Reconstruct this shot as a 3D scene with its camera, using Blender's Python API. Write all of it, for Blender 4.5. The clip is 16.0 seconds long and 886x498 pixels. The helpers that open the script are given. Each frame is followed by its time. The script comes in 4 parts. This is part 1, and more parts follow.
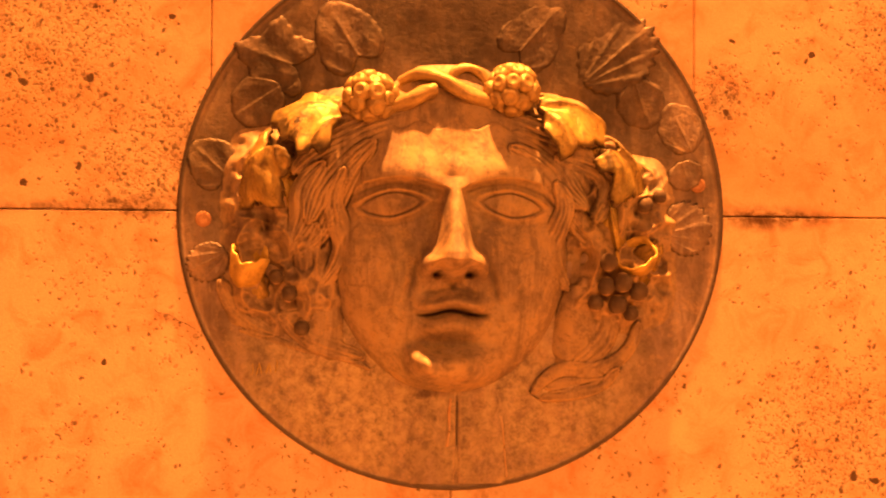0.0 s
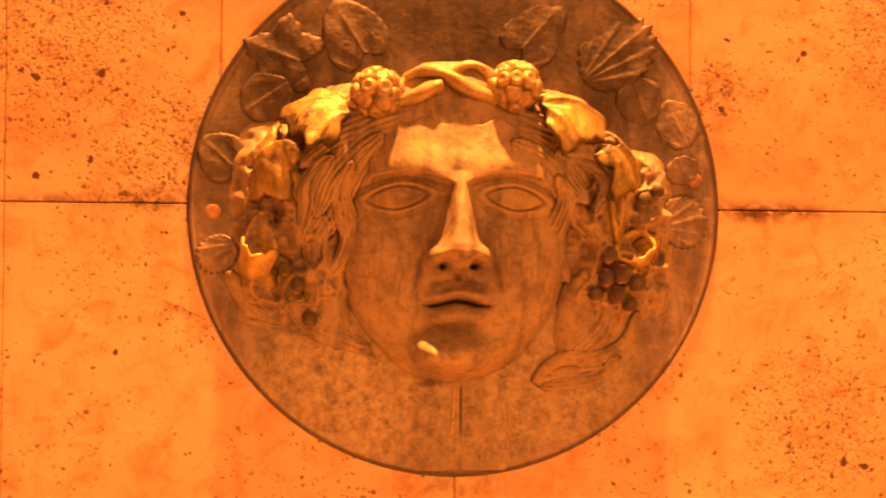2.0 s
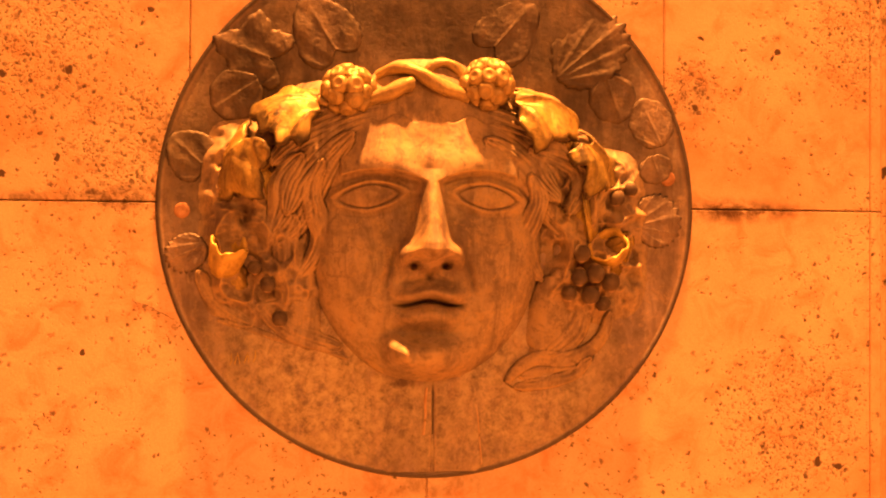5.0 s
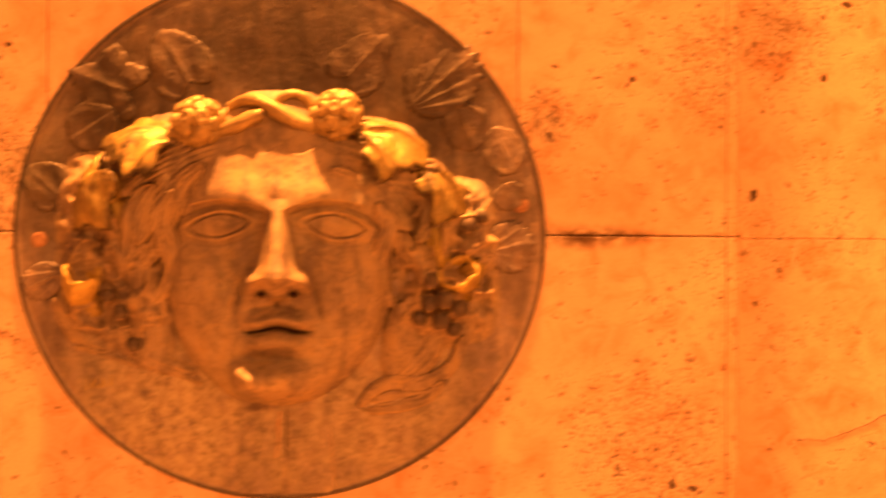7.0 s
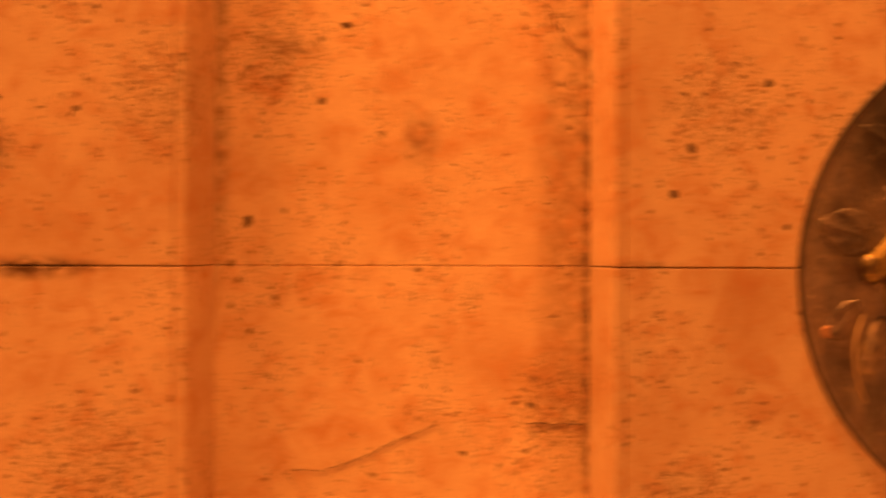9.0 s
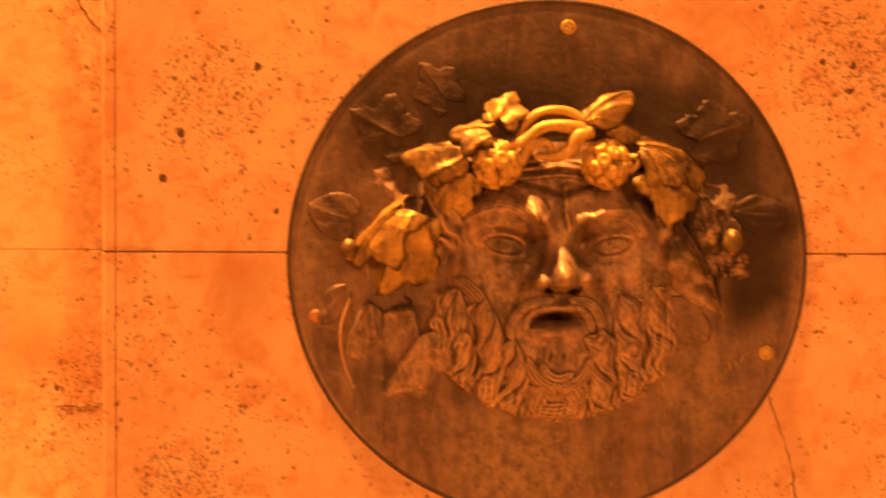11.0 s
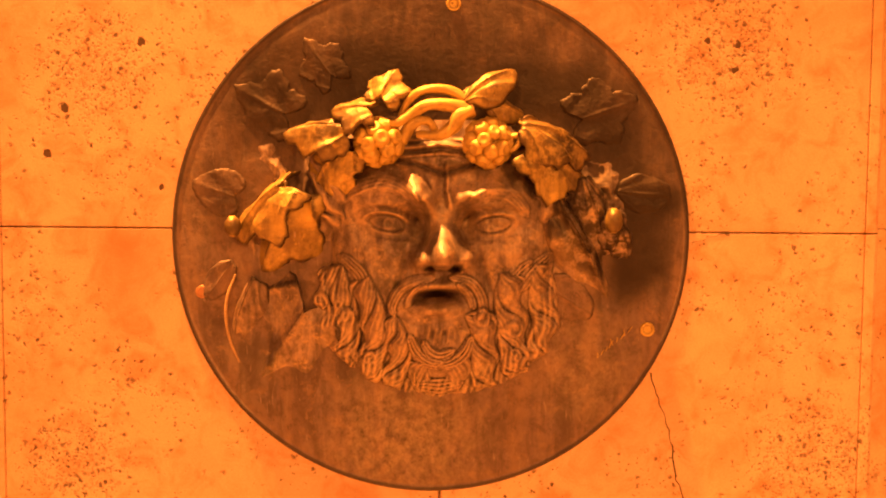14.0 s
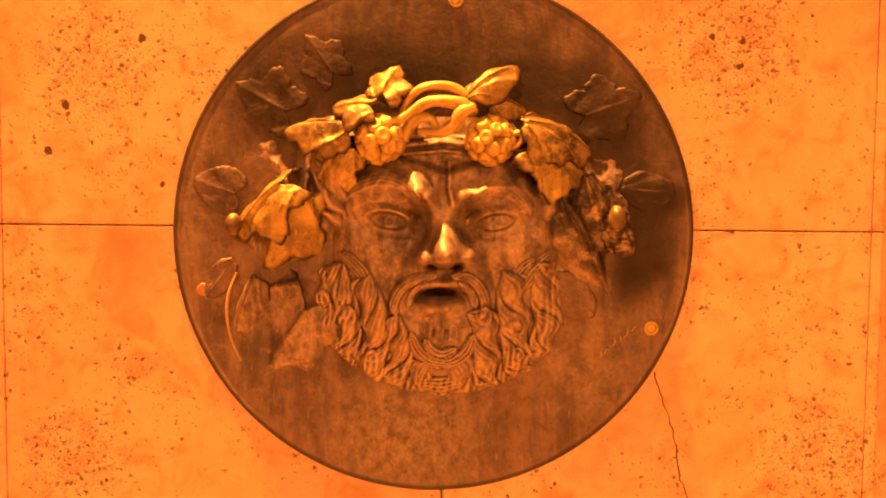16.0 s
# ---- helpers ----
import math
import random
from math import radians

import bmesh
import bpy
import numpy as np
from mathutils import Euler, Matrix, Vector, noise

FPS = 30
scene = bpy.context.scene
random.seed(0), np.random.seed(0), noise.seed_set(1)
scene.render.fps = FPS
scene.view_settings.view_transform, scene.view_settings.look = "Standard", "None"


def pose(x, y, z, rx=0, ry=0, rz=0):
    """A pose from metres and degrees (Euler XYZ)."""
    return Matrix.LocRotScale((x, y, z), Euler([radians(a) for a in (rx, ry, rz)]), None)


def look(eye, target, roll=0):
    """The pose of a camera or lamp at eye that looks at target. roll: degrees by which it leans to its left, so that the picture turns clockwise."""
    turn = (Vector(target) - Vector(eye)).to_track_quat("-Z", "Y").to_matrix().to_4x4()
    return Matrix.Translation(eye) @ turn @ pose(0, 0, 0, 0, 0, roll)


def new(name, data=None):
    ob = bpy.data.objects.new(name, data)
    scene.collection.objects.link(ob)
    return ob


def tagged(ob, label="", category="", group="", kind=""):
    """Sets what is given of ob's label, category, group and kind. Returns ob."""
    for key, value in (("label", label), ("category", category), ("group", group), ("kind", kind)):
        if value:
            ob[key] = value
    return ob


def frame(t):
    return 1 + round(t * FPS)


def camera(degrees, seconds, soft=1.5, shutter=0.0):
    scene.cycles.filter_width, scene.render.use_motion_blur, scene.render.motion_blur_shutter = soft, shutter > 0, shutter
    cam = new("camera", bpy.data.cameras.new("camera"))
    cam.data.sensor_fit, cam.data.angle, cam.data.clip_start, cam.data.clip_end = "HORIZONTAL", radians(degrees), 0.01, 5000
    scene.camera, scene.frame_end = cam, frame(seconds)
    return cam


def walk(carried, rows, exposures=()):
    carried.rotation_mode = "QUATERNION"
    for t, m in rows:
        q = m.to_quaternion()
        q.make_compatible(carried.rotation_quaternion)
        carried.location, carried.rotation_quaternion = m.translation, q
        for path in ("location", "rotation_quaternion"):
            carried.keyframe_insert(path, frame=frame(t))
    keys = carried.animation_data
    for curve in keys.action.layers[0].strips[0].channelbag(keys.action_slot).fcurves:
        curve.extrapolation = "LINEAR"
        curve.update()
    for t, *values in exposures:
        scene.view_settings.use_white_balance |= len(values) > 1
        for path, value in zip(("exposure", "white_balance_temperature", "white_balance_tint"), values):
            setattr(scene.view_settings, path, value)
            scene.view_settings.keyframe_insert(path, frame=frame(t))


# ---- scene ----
cam = camera(41.0, 16.0, soft=2.0, shutter=0.9)
PATH = [
    (0, (-0.121, -1.288, 1.539), (0.046, 0.704, 1.573), 0.4),
    (0.5, (-0.136, -1.293, 1.543), (0.027, 0.7, 1.575), 0.4),
    (1, (-0.152, -1.307, 1.53), (0.012, 0.686, 1.58), 0.5),
    (1.5, (-0.169, -1.308, 1.53), (0.004, 0.685, 1.568), 0.5),
    (2, (-0.158, -1.317, 1.53), (0.054, 0.671, 1.564), 0.4),
    (2.5, (-0.143, -1.326, 1.543), (0.078, 0.661, 1.574), 0.5),
    (3, (-0.156, -1.308, 1.526), (0.077, 0.678, 1.572), 0.4),
    (3.5, (-0.149, -1.307, 1.527), (0.085, 0.678, 1.568), 0.4),
    (6, (-0.146, -1.306, 1.531), (0.104, 0.678, 1.56), 0.4),
    (6.5, (-0.068, -1.328, 1.55), (0.147, 0.66, 1.569), 0.4),
    (7, (0.057, -1.355, 1.571), (0.238, 0.637, 1.589), 0.3),
    (7.5, (0.208, -1.369, 1.603), (0.362, 0.625, 1.61), 0.3),
    (8, (0.402, -1.385, 1.608), (0.509, 0.612, 1.606), 0.2),
    (8.5, (0.602, -1.388, 1.614), (0.654, 0.611, 1.617), 0.2),
    (9, (0.824, -1.374, 1.62), (0.828, 0.626, 1.621), 0.2),
    (9.5, (1.038, -1.363, 1.638), (1.003, 0.637, 1.635), 0.2),
    (10, (1.212, -1.369, 1.64), (1.185, 0.631, 1.637), 0.1),
    (10.2, (1.286, -1.37, 1.631), (1.242, 0.629, 1.631), 0.1),
    (12.3, (1.495, -1.372, 1.651), (1.53, 0.623, 1.513), 0.4),
    (12.5, (1.51, -1.37, 1.654), (1.536, 0.626, 1.517), 0.5),
    (13, (1.529, -1.367, 1.671), (1.547, 0.627, 1.522), 0.5),
    (13.5, (1.549, -1.371, 1.683), (1.554, 0.622, 1.526), 0.5),
    (14, (1.55, -1.376, 1.683), (1.554, 0.618, 1.531), 0.5),
    (14.5, (1.557, -1.375, 1.685), (1.552, 0.618, 1.527), 0.5),
    (15, (1.563, -1.371, 1.684), (1.552, 0.622, 1.527), 0.5),
    (15.5, (1.565, -1.366, 1.685), (1.549, 0.628, 1.525), 0.5),
    (16, (1.562, -1.367, 1.684), (1.545, 0.626, 1.526), 0.5),
]
EXPOSURES = [(0, -0.14), (7.0, -0.14), (7.5, -0.30), (8.0, -0.44), (8.7, -0.98), (9.2, -1.08), (10.2, -1.05), (11.4, -0.15), (12.3, -0.04), (16, -0.04)]
walk(cam, [(t, look(eye, target, roll)) for t, eye, target, roll in PATH], EXPOSURES)

# ---- light: a sodium street lamp high above the wall, two added fill lamps and the orange night glow ----
world = bpy.data.worlds.new("night")
scene.world = world
world.use_nodes = True
bg = world.node_tree.nodes["Background"]
bg.inputs["Color"].default_value = (1.0, 0.262, 0.075, 1)
bg.inputs["Strength"].default_value = 0.55



def disc_lamp(name, place, aim, size, energy):
    data = bpy.data.lights.new(name, "AREA")
    data.shape, data.size, data.energy = "DISK", size, energy
    data.color = (1.0, 0.30, 0.05)
    ob = new(name, data)
    ob.matrix_world = look(place, aim)
    return ob


disc_lamp("wall_lantern_light", (0.20, -0.26, 6.4), (0.6, -0.05, 1.6), 0.22, 2520)
# two unseen fill lamps, added to brighten the wall from the front
disc_lamp("street_lamp_light", (0.3, -7.6, 5.0), (0.8, 0.0, 1.6), 0.8, 285)
disc_lamp("street_lamp_light", (6.5, -7.0, 5.0), (0.8, 0.0, 1.6), 0.8, 400)


# ---- materials ----
def nodes_of(name):
    m = bpy.data.materials.new(name)
    m.use_nodes = True
    t = m.node_tree
    return m, t, t.nodes["Principled BSDF"]


def add(t, kind, **inputs):
    n = t.nodes.new(kind)
    for key, value in inputs.items():
        n.inputs[key.replace("_", " ")].default_value = value
    return n


def maths(t, op, a, b=None, c=None):
    n = t.nodes.new("ShaderNodeMath")
    n.operation = op
    for i, v in enumerate((a, b, c)):
        if v is None:
            continue
        if isinstance(v, (int, float)):
            n.inputs[i].default_value = v
        else:
            t.links.new(v, n.inputs[i])
    return n.outputs[0]


def ramp(t, fac, stops):
    n = t.nodes.new("ShaderNodeValToRGB")
    el = n.color_ramp.elements
    while len(el) < len(stops):
        el.new(0.5)
    for e, (p, c) in zip(el, stops):
        e.position, e.color = p, (c if len(c) == 4 else (*c, 1))
    t.links.new(fac, n.inputs[0])
    return n.outputs[0]


def blend(t, fac, a, b, kind="MIX"):
    n = t.nodes.new("ShaderNodeMix")
    n.data_type, n.blend_type = "RGBA", kind
    for i, v in ((0, fac), (6, a), (7, b)):
        if isinstance(v, (int, float)):
            n.inputs[i].default_value = v
        elif isinstance(v, tuple):
            n.inputs[i].default_value = (*v, 1)
        else:
            t.links.new(v, n.inputs[i])
    return n.outputs[2]


def noise_tex(t, vec, scale, detail=4.0, rough=0.55, distort=0.0):
    n = add(t, "ShaderNodeTexNoise", Scale=scale, Detail=detail, Roughness=rough, Distortion=distort)
    t.links.new(vec, n.inputs["Vector"])
    return n.outputs["Fac"]


def cells(t, vec, scale, rand=1.0):
    n = add(t, "ShaderNodeTexVoronoi", Scale=scale, Randomness=rand)
    t.links.new(vec, n.inputs["Vector"])
    return n.outputs["Distance"], n.outputs["Color"]


def spot(t, vec, centre, radius, squash=(1, 1, 1)):
    """1 at the centre, 0 at the radius and beyond."""
    sub = t.nodes.new("ShaderNodeVectorMath")
    sub.operation = "SUBTRACT"
    t.links.new(vec, sub.inputs[0])
    sub.inputs[1].default_value = centre
    mul = t.nodes.new("ShaderNodeVectorMath")
    mul.operation = "MULTIPLY"
    t.links.new(sub.outputs[0], mul.inputs[0])
    mul.inputs[1].default_value = squash
    ln = t.nodes.new("ShaderNodeVectorMath")
    ln.operation = "LENGTH"
    t.links.new(mul.outputs[0], ln.inputs[0])
    mr = t.nodes.new("ShaderNodeMapRange")
    mr.interpolation_type = "SMOOTHSTEP"
    mr.inputs[1].default_value, mr.inputs[2].default_value = radius, radius * 0.15
    t.links.new(ln.outputs[1], mr.inputs[0])
    return mr.outputs[0]


def stone_material(name, tint, clusters, pits, bump=0.35, dirt_and_shade=(), holes=()):
    """Old limestone: soft clouds, fine grain, dark pits, and lichen specks thick round the given places."""
    m, t, b = nodes_of(name)
    co = t.nodes.new("ShaderNodeNewGeometry").outputs["Position"]
    info = t.nodes.new("ShaderNodeObjectInfo").outputs["Random"]
    cloud = noise_tex(t, co, 4.5, 5, 0.6, 0.4)
    mottle = noise_tex(t, co, 26, 6, 0.65, 0.6)
    grain = noise_tex(t, co, 420, 3, 0.6)
    colour = ramp(t, cloud, [(0.3, (tint[0] * 0.80, tint[1] * 0.66, tint[2] * 0.55)), (0.5, tint), (0.72, tuple(min(1, c * 1.12) for c in tint))])
    rust = ramp(t, mottle, [(0.47, (0, 0, 0)), (0.70, (1, 1, 1))])
    colour = blend(t, maths(t, "MULTIPLY", rust, 0.8), colour, (tint[0] * 0.78, tint[1] * 0.52, tint[2] * 0.38))
    colour = blend(t, maths(t, "MULTIPLY", ramp(t, grain, [(0.35, (1, 1, 1)), (0.6, (0, 0, 0))]), 0.16), colour, (0.2, 0.13, 0.08))
    tone = maths(t, "MULTIPLY_ADD", info, 0.14, 0.91)
    shade = t.nodes.new("ShaderNodeCombineColor")
    for i in range(3):
        t.links.new(tone, shade.inputs[i])
    colour = blend(t, 1.0, colour, shade.outputs[0], "MULTIPLY")
    # where specks gather
    area = None
    for centre, radius in clusters:
        s = spot(t, co, centre, radius)
        area = s if area is None else maths(t, "MAXIMUM", area, s)
    patch = ramp(t, noise_tex(t, co, 9, 3), [(0.46, (0, 0, 0)), (0.68, (1, 1, 1))])
    density = maths(t, "MAXIMUM", maths(t, "MULTIPLY", patch, pits), maths(t, "MULTIPLY", area, 1.2)) if area else maths(t, "MULTIPLY", patch, pits)
    warp = t.nodes.new("ShaderNodeVectorMath")
    warp.operation = "MULTIPLY_ADD"
    wn = add(t, "ShaderNodeTexNoise", Scale=140.0, Detail=3.0)
    t.links.new(co, wn.inputs["Vector"])
    t.links.new(wn.outputs["Color"], warp.inputs[0])
    warp.inputs[1].default_value = (0.010, 0.010, 0.010)
    t.links.new(co, warp.inputs[2])
    specks = None
    for scale, size, share in ((340, 0.66, 0.95), (180, 0.60, 0.72), (90, 0.46, 0.30)):
        d, c = cells(t, warp.outputs[0], scale)
        sep = t.nodes.new("ShaderNodeSeparateColor")
        t.links.new(c, sep.inputs[0])
        chosen = maths(t, "LESS_THAN", sep.outputs[0], maths(t, "MULTIPLY", density, share))
        reach = maths(t, "MULTIPLY", sep.outputs[1], size)
        near = t.nodes.new("ShaderNodeMapRange")
        t.links.new(d, near.inputs[0])
        t.links.new(maths(t, "MULTIPLY", reach, 1.25), near.inputs[1])
        t.links.new(maths(t, "MULTIPLY", reach, 0.5), near.inputs[2])
        hit = maths(t, "MULTIPLY", chosen, near.outputs[0])
        hit = maths(t, "MULTIPLY", hit, maths(t, "MULTIPLY_ADD", sep.outputs[2], 0.6, 0.4))
        specks = hit if specks is None else maths(t, "MAXIMUM", specks, hit)
    for k, (centre, radius) in enumerate(holes):
        s = spot(t, warp.outputs[0], tuple(c + 0.005 for c in centre), radius, (1.0 + 0.3 * (k % 3), 0.6, 1.25 - 0.25 * (k % 2)))
        specks = maths(t, "MAXIMUM", specks, ramp(t, s, [(0.30, (0, 0, 0)), (0.65, (1, 1, 1))]))
    colour = blend(t, maths(t, "MULTIPLY", specks, 0.9), colour, (0.045, 0.026, 0.016))
    ragged = ramp(t, noise_tex(t, co, 60, 6, 0.7, 0.5), [(0.36, (0, 0, 0)), (0.62, (1, 1, 1))])
    # ragged dark patches: dirt, and one painted shade strip in the recess
    for centre, radius, squash, amount in dirt_and_shade:
        s = maths(t, "MULTIPLY", spot(t, co, centre, radius, squash), ragged)
        colour = blend(t, maths(t, "MULTIPLY", s, amount), colour, (0.10, 0.055, 0.03))
    t.links.new(colour, b.inputs["Base Color"])
    b.inputs["Roughness"].default_value = 0.9
    b.inputs["Specular IOR Level"].default_value = 0.2
    height = maths(t, "ADD", maths(t, "MULTIPLY", mottle, 0.6), maths(t, "MULTIPLY", grain, 0.22))
    height = maths(t, "SUBTRACT", height, maths(t, "MULTIPLY", specks, 0.7))
    bp = add(t, "ShaderNodeBump", Strength=bump, Distance=0.0022)
    t.links.new(height, bp.inputs["Height"])
    t.links.new(bp.outputs[0], b.inputs["Normal"])
    return m


def bronze_material(name, base, deep, worn, stains=(), rough=0.42, pale=0.35, pales=(), relief=0.5, ragged=False):
    """Patinated bronze: brown with darker and greener clouds, rubbed ridges, hollows darkened by dirt and painted
    shade, streaks of lime.
    """
    m, t, b = nodes_of(name)
    tc = t.nodes.new("ShaderNodeTexCoord").outputs["Object"]
    geo = t.nodes.new("ShaderNodeNewGeometry")
    cloud = noise_tex(t, tc, 27, 6, 0.62, 0.5)
    fine = noise_tex(t, tc, 130, 5, 0.65, 0.5)
    scratch = t.nodes.new("ShaderNodeMapping")
    scratch.inputs["Scale"].default_value = (95, 40, 13)
    t.links.new(tc, scratch.inputs["Vector"])
    streak = noise_tex(t, scratch.outputs[0], 1.0, 5, 0.65, 0.3)
    colour = ramp(t, cloud, [(0.28, deep), (0.5, base), (0.74, tuple(c * 1.3 for c in base))])
    green = ramp(t, noise_tex(t, tc, 9, 4), [(0.52, (0, 0, 0)), (0.70, (1, 1, 1))])
    colour = blend(t, maths(t, "MULTIPLY", green, 0.28), colour, (base[0] * 0.75, base[1] * 1.25, base[2] * 1.2))
    mid = noise_tex(t, tc, 52, 6, 0.72, 0.25)
    greyed = ramp(t, noise_tex(t, tc, 14, 7, 0.7, 0.6), [(0.47, (0, 0, 0)), (0.60, (1, 1, 1))])
    colour = blend(t, maths(t, "MULTIPLY", greyed, 0.5), colour, (base[0] * 1.1, base[1] * 1.2, base[2] * 1.45))
    run = t.nodes.new("ShaderNodeMapping")
    run.inputs["Scale"].default_value = (34, 20, 9)
    t.links.new(tc, run.inputs["Vector"])
    washed = noise_tex(t, run.outputs[0], 1.0, 7, 0.68, 0.9)
    colour = blend(t, maths(t, "MULTIPLY", ramp(t, washed, [(0.36, (1, 1, 1)), (0.52, (0, 0, 0))]), 0.72), colour, deep)
    colour = blend(t, maths(t, "MULTIPLY", ramp(t, washed, [(0.50, (0, 0, 0)), (0.70, (1, 1, 1))]), 0.50), colour, worn)
    flake = noise_tex(t, tc, 46, 9, 0.78, 0.35)
    colour = blend(t, maths(t, "MULTIPLY", ramp(t, flake, [(0.41, (1, 1, 1)), (0.455, (0, 0, 0))]), 0.48), colour, deep)
    colour = blend(t, maths(t, "MULTIPLY", ramp(t, flake, [(0.545, (0, 0, 0)), (0.60, (1, 1, 1))]), 0.42), colour, worn)
    for tilt, amount in ((0.5, 0.45), (-0.9, 0.35)):
        scuff = t.nodes.new("ShaderNodeMapping")
        scuff.inputs["Scale"].default_value = (260, 90, 34)
        scuff.inputs["Rotation"].default_value = (0, tilt, 0)
        t.links.new(tc, scuff.inputs["Vector"])
        scratches = ramp(t, noise_tex(t, scuff.outputs[0], 1.0, 3, 0.6, 0.6), [(0.66, (0, 0, 0)), (0.72, (1, 1, 1))])
        colour = blend(t, maths(t, "MULTIPLY", scratches, amount), colour, (0.46, 0.37, 0.26))
    lime = maths(t, "MULTIPLY", ramp(t, streak, [(0.56, (0, 0, 0)), (0.74, (1, 1, 1))]), pale)
    colour = blend(t, lime, colour, (0.42, 0.36, 0.27))
    for centre, radius, squash, amount in pales:
        s = maths(t, "MULTIPLY", spot(t, tc, centre, radius, squash), ramp(t, noise_tex(t, tc, 80, 9, 0.80, 0.2), [(0.40, (0, 0, 0)), (0.60, (1, 1, 1))]))
        colour = blend(t, maths(t, "MULTIPLY", s, amount), colour, (0.50, 0.42, 0.27))
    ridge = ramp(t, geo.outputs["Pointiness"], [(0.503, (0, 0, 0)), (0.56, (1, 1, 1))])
    # hollow: patina dirt, deepened to paint crease shade into the colour
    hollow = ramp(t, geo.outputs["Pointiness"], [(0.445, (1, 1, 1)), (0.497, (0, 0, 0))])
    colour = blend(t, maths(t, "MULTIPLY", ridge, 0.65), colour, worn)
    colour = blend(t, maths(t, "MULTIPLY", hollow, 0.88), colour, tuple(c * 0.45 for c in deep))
    colour = blend(t, maths(t, "MULTIPLY", ramp(t, fine, [(0.34, (1, 1, 1)), (0.5, (0, 0, 0))]), 0.35), colour, deep)
    # stains and soot, and the shade painted on the plates
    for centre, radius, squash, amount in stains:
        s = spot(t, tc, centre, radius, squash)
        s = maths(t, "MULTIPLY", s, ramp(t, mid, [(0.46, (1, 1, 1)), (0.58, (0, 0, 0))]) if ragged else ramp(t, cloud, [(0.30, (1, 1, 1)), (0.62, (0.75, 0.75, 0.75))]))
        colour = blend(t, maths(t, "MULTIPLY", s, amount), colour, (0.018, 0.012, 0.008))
    t.links.new(colour, b.inputs["Base Color"])
    b.inputs["Metallic"].default_value = 0.35
    r = maths(t, "MULTIPLY_ADD", cloud, 0.30, rough - 0.13)
    t.links.new(maths(t, "ADD", r, maths(t, "MULTIPLY", lime, 0.4)), b.inputs["Roughness"])
    bp = add(t, "ShaderNodeBump", Strength=relief, Distance=0.0020)
    t.links.new(maths(t, "ADD", maths(t, "ADD", maths(t, "MULTIPLY", fine, 0.6), cloud), mid), bp.inputs["Height"])
    t.links.new(bp.outputs[0], b.inputs["Normal"])
    return m


LIMESTONE = stone_material("limestone", (0.66, 0.495, 0.338), [
    ((-0.44, 0, 1.78), 0.16), ((-0.33, 0, 1.66), 0.11), ((0.42, 0, 1.36), 0.13), ((0.30, 0, 1.74), 0.05), ((0.50, 0, 1.80), 0.10),
    ((1.876, 0, 1.815), 0.11), ((1.15, 0, 1.78), 0.10), ((2.0, 0, 1.33), 0.11), ((1.12, 0, 1.32), 0.09)], 0.45, 0.35,
    [((-0.335, 0, 1.605), 0.090, (1, 0, 4.5), 1.0), ((0.345, 0, 1.598), 0.095, (1, 0, 4.5), 1.0), ((0.375, 0, 1.599), 0.10, (1, 0, 9), 1.0), ((-0.42, 0, 1.603), 0.12, (1, 0, 14), 0.7), ((0.30, 0, 1.73), 0.05, (1.5, 0, 1), 0.6),
     ((1.06, 0, 1.603), 0.07, (1, 0, 9), 0.5), ((0.0, 0, 1.29), 0.12, (1, 0, 4), 0.5), ((1.54, 0, 1.9), 0.05, (1, 0, 1), 0.4), ((-0.29, 0, 1.67), 0.05, (2, 0, 1), 0.7)],
    [((-0.462, 0, 1.735), 0.0095), ((-0.404, 0, 1.646), 0.008), ((-0.46, 0, 1.628), 0.010), ((-0.392, 0, 1.739), 0.0085), ((-0.477, 0, 1.742), 0.007), ((-0.374, 0, 1.437), 0.006),
     ((0.31, 0, 1.796), 0.005), ((0.401, 0, 1.782), 0.007), ((0.394, 0, 1.774), 0.006), ((0.303, 0, 1.715), 0.006), ((-0.307, 0, 1.808), 0.007), ((0.45, 0, 1.31), 0.010), ((0.475, 0, 1.305), 0.009),
     ((1.115, 0, 1.737), 0.0095), ((1.204, 0, 1.814), 0.011), ((1.094, 0, 1.685), 0.008), ((1.225, 0, 1.647), 0.007), ((1.89, 0, 1.817), 0.009), ((1.887, 0, 1.788), 0.008), ((1.855, 0, 1.821), 0.008), ((1.156, 0, 1.300), 0.006)])
RECESS_STONE = stone_material("recess_limestone", (0.73, 0.555, 0.37), [((0.62, 0.1, 1.86), 0.10), ((0.97, 0.1, 1.42), 0.09), ((-0.56, 0.1, 1.5), 0.12)], 0.55, 0.45,
    # the strip at x 0.995 paints the shade beside the right pier
    [((0.995, 0.1, 1.65), 0.07, (1, 0, 0.12), 0.45), ((1.010, 0.1, 1.6), 0.016, (1, 0, 0.02), 0.9), ((0.545, 0.1, 1.85), 0.025, (1, 0, 0.06), 0.7), ((0.80, 0.1, 1.76), 0.045, (1.4, 0, 0.8), 0.6),
     ((-0.54, 0.1, 1.49), 0.05, (1.2, 0, 0.7), 0.9), ((-0.54, 0.1, 1.42), 0.03, (1, 0, 1), 0.9), ((-0.55, 0.1, 1.33), 0.05, (1, 0, 1.5), 0.8), ((-0.55, 0.1, 1.85), 0.12, (1, 0, 0.6), 0.6), ((0.63, 0.1, 1.87), 0.05, (0.8, 0, 2.5), 0.6)],
    [((0.705, 0.103, 1.899), 0.011), ((0.584, 0.103, 1.655), 0.012), ((0.935, 0.103, 1.426), 0.009), ((0.853, 0.103, 1.366), 0.007), ((0.675, 0.103, 1.804), 0.009), ((-0.554, 0.103, 1.435), 0.011), ((-0.544, 0.103, 1.442), 0.009)])
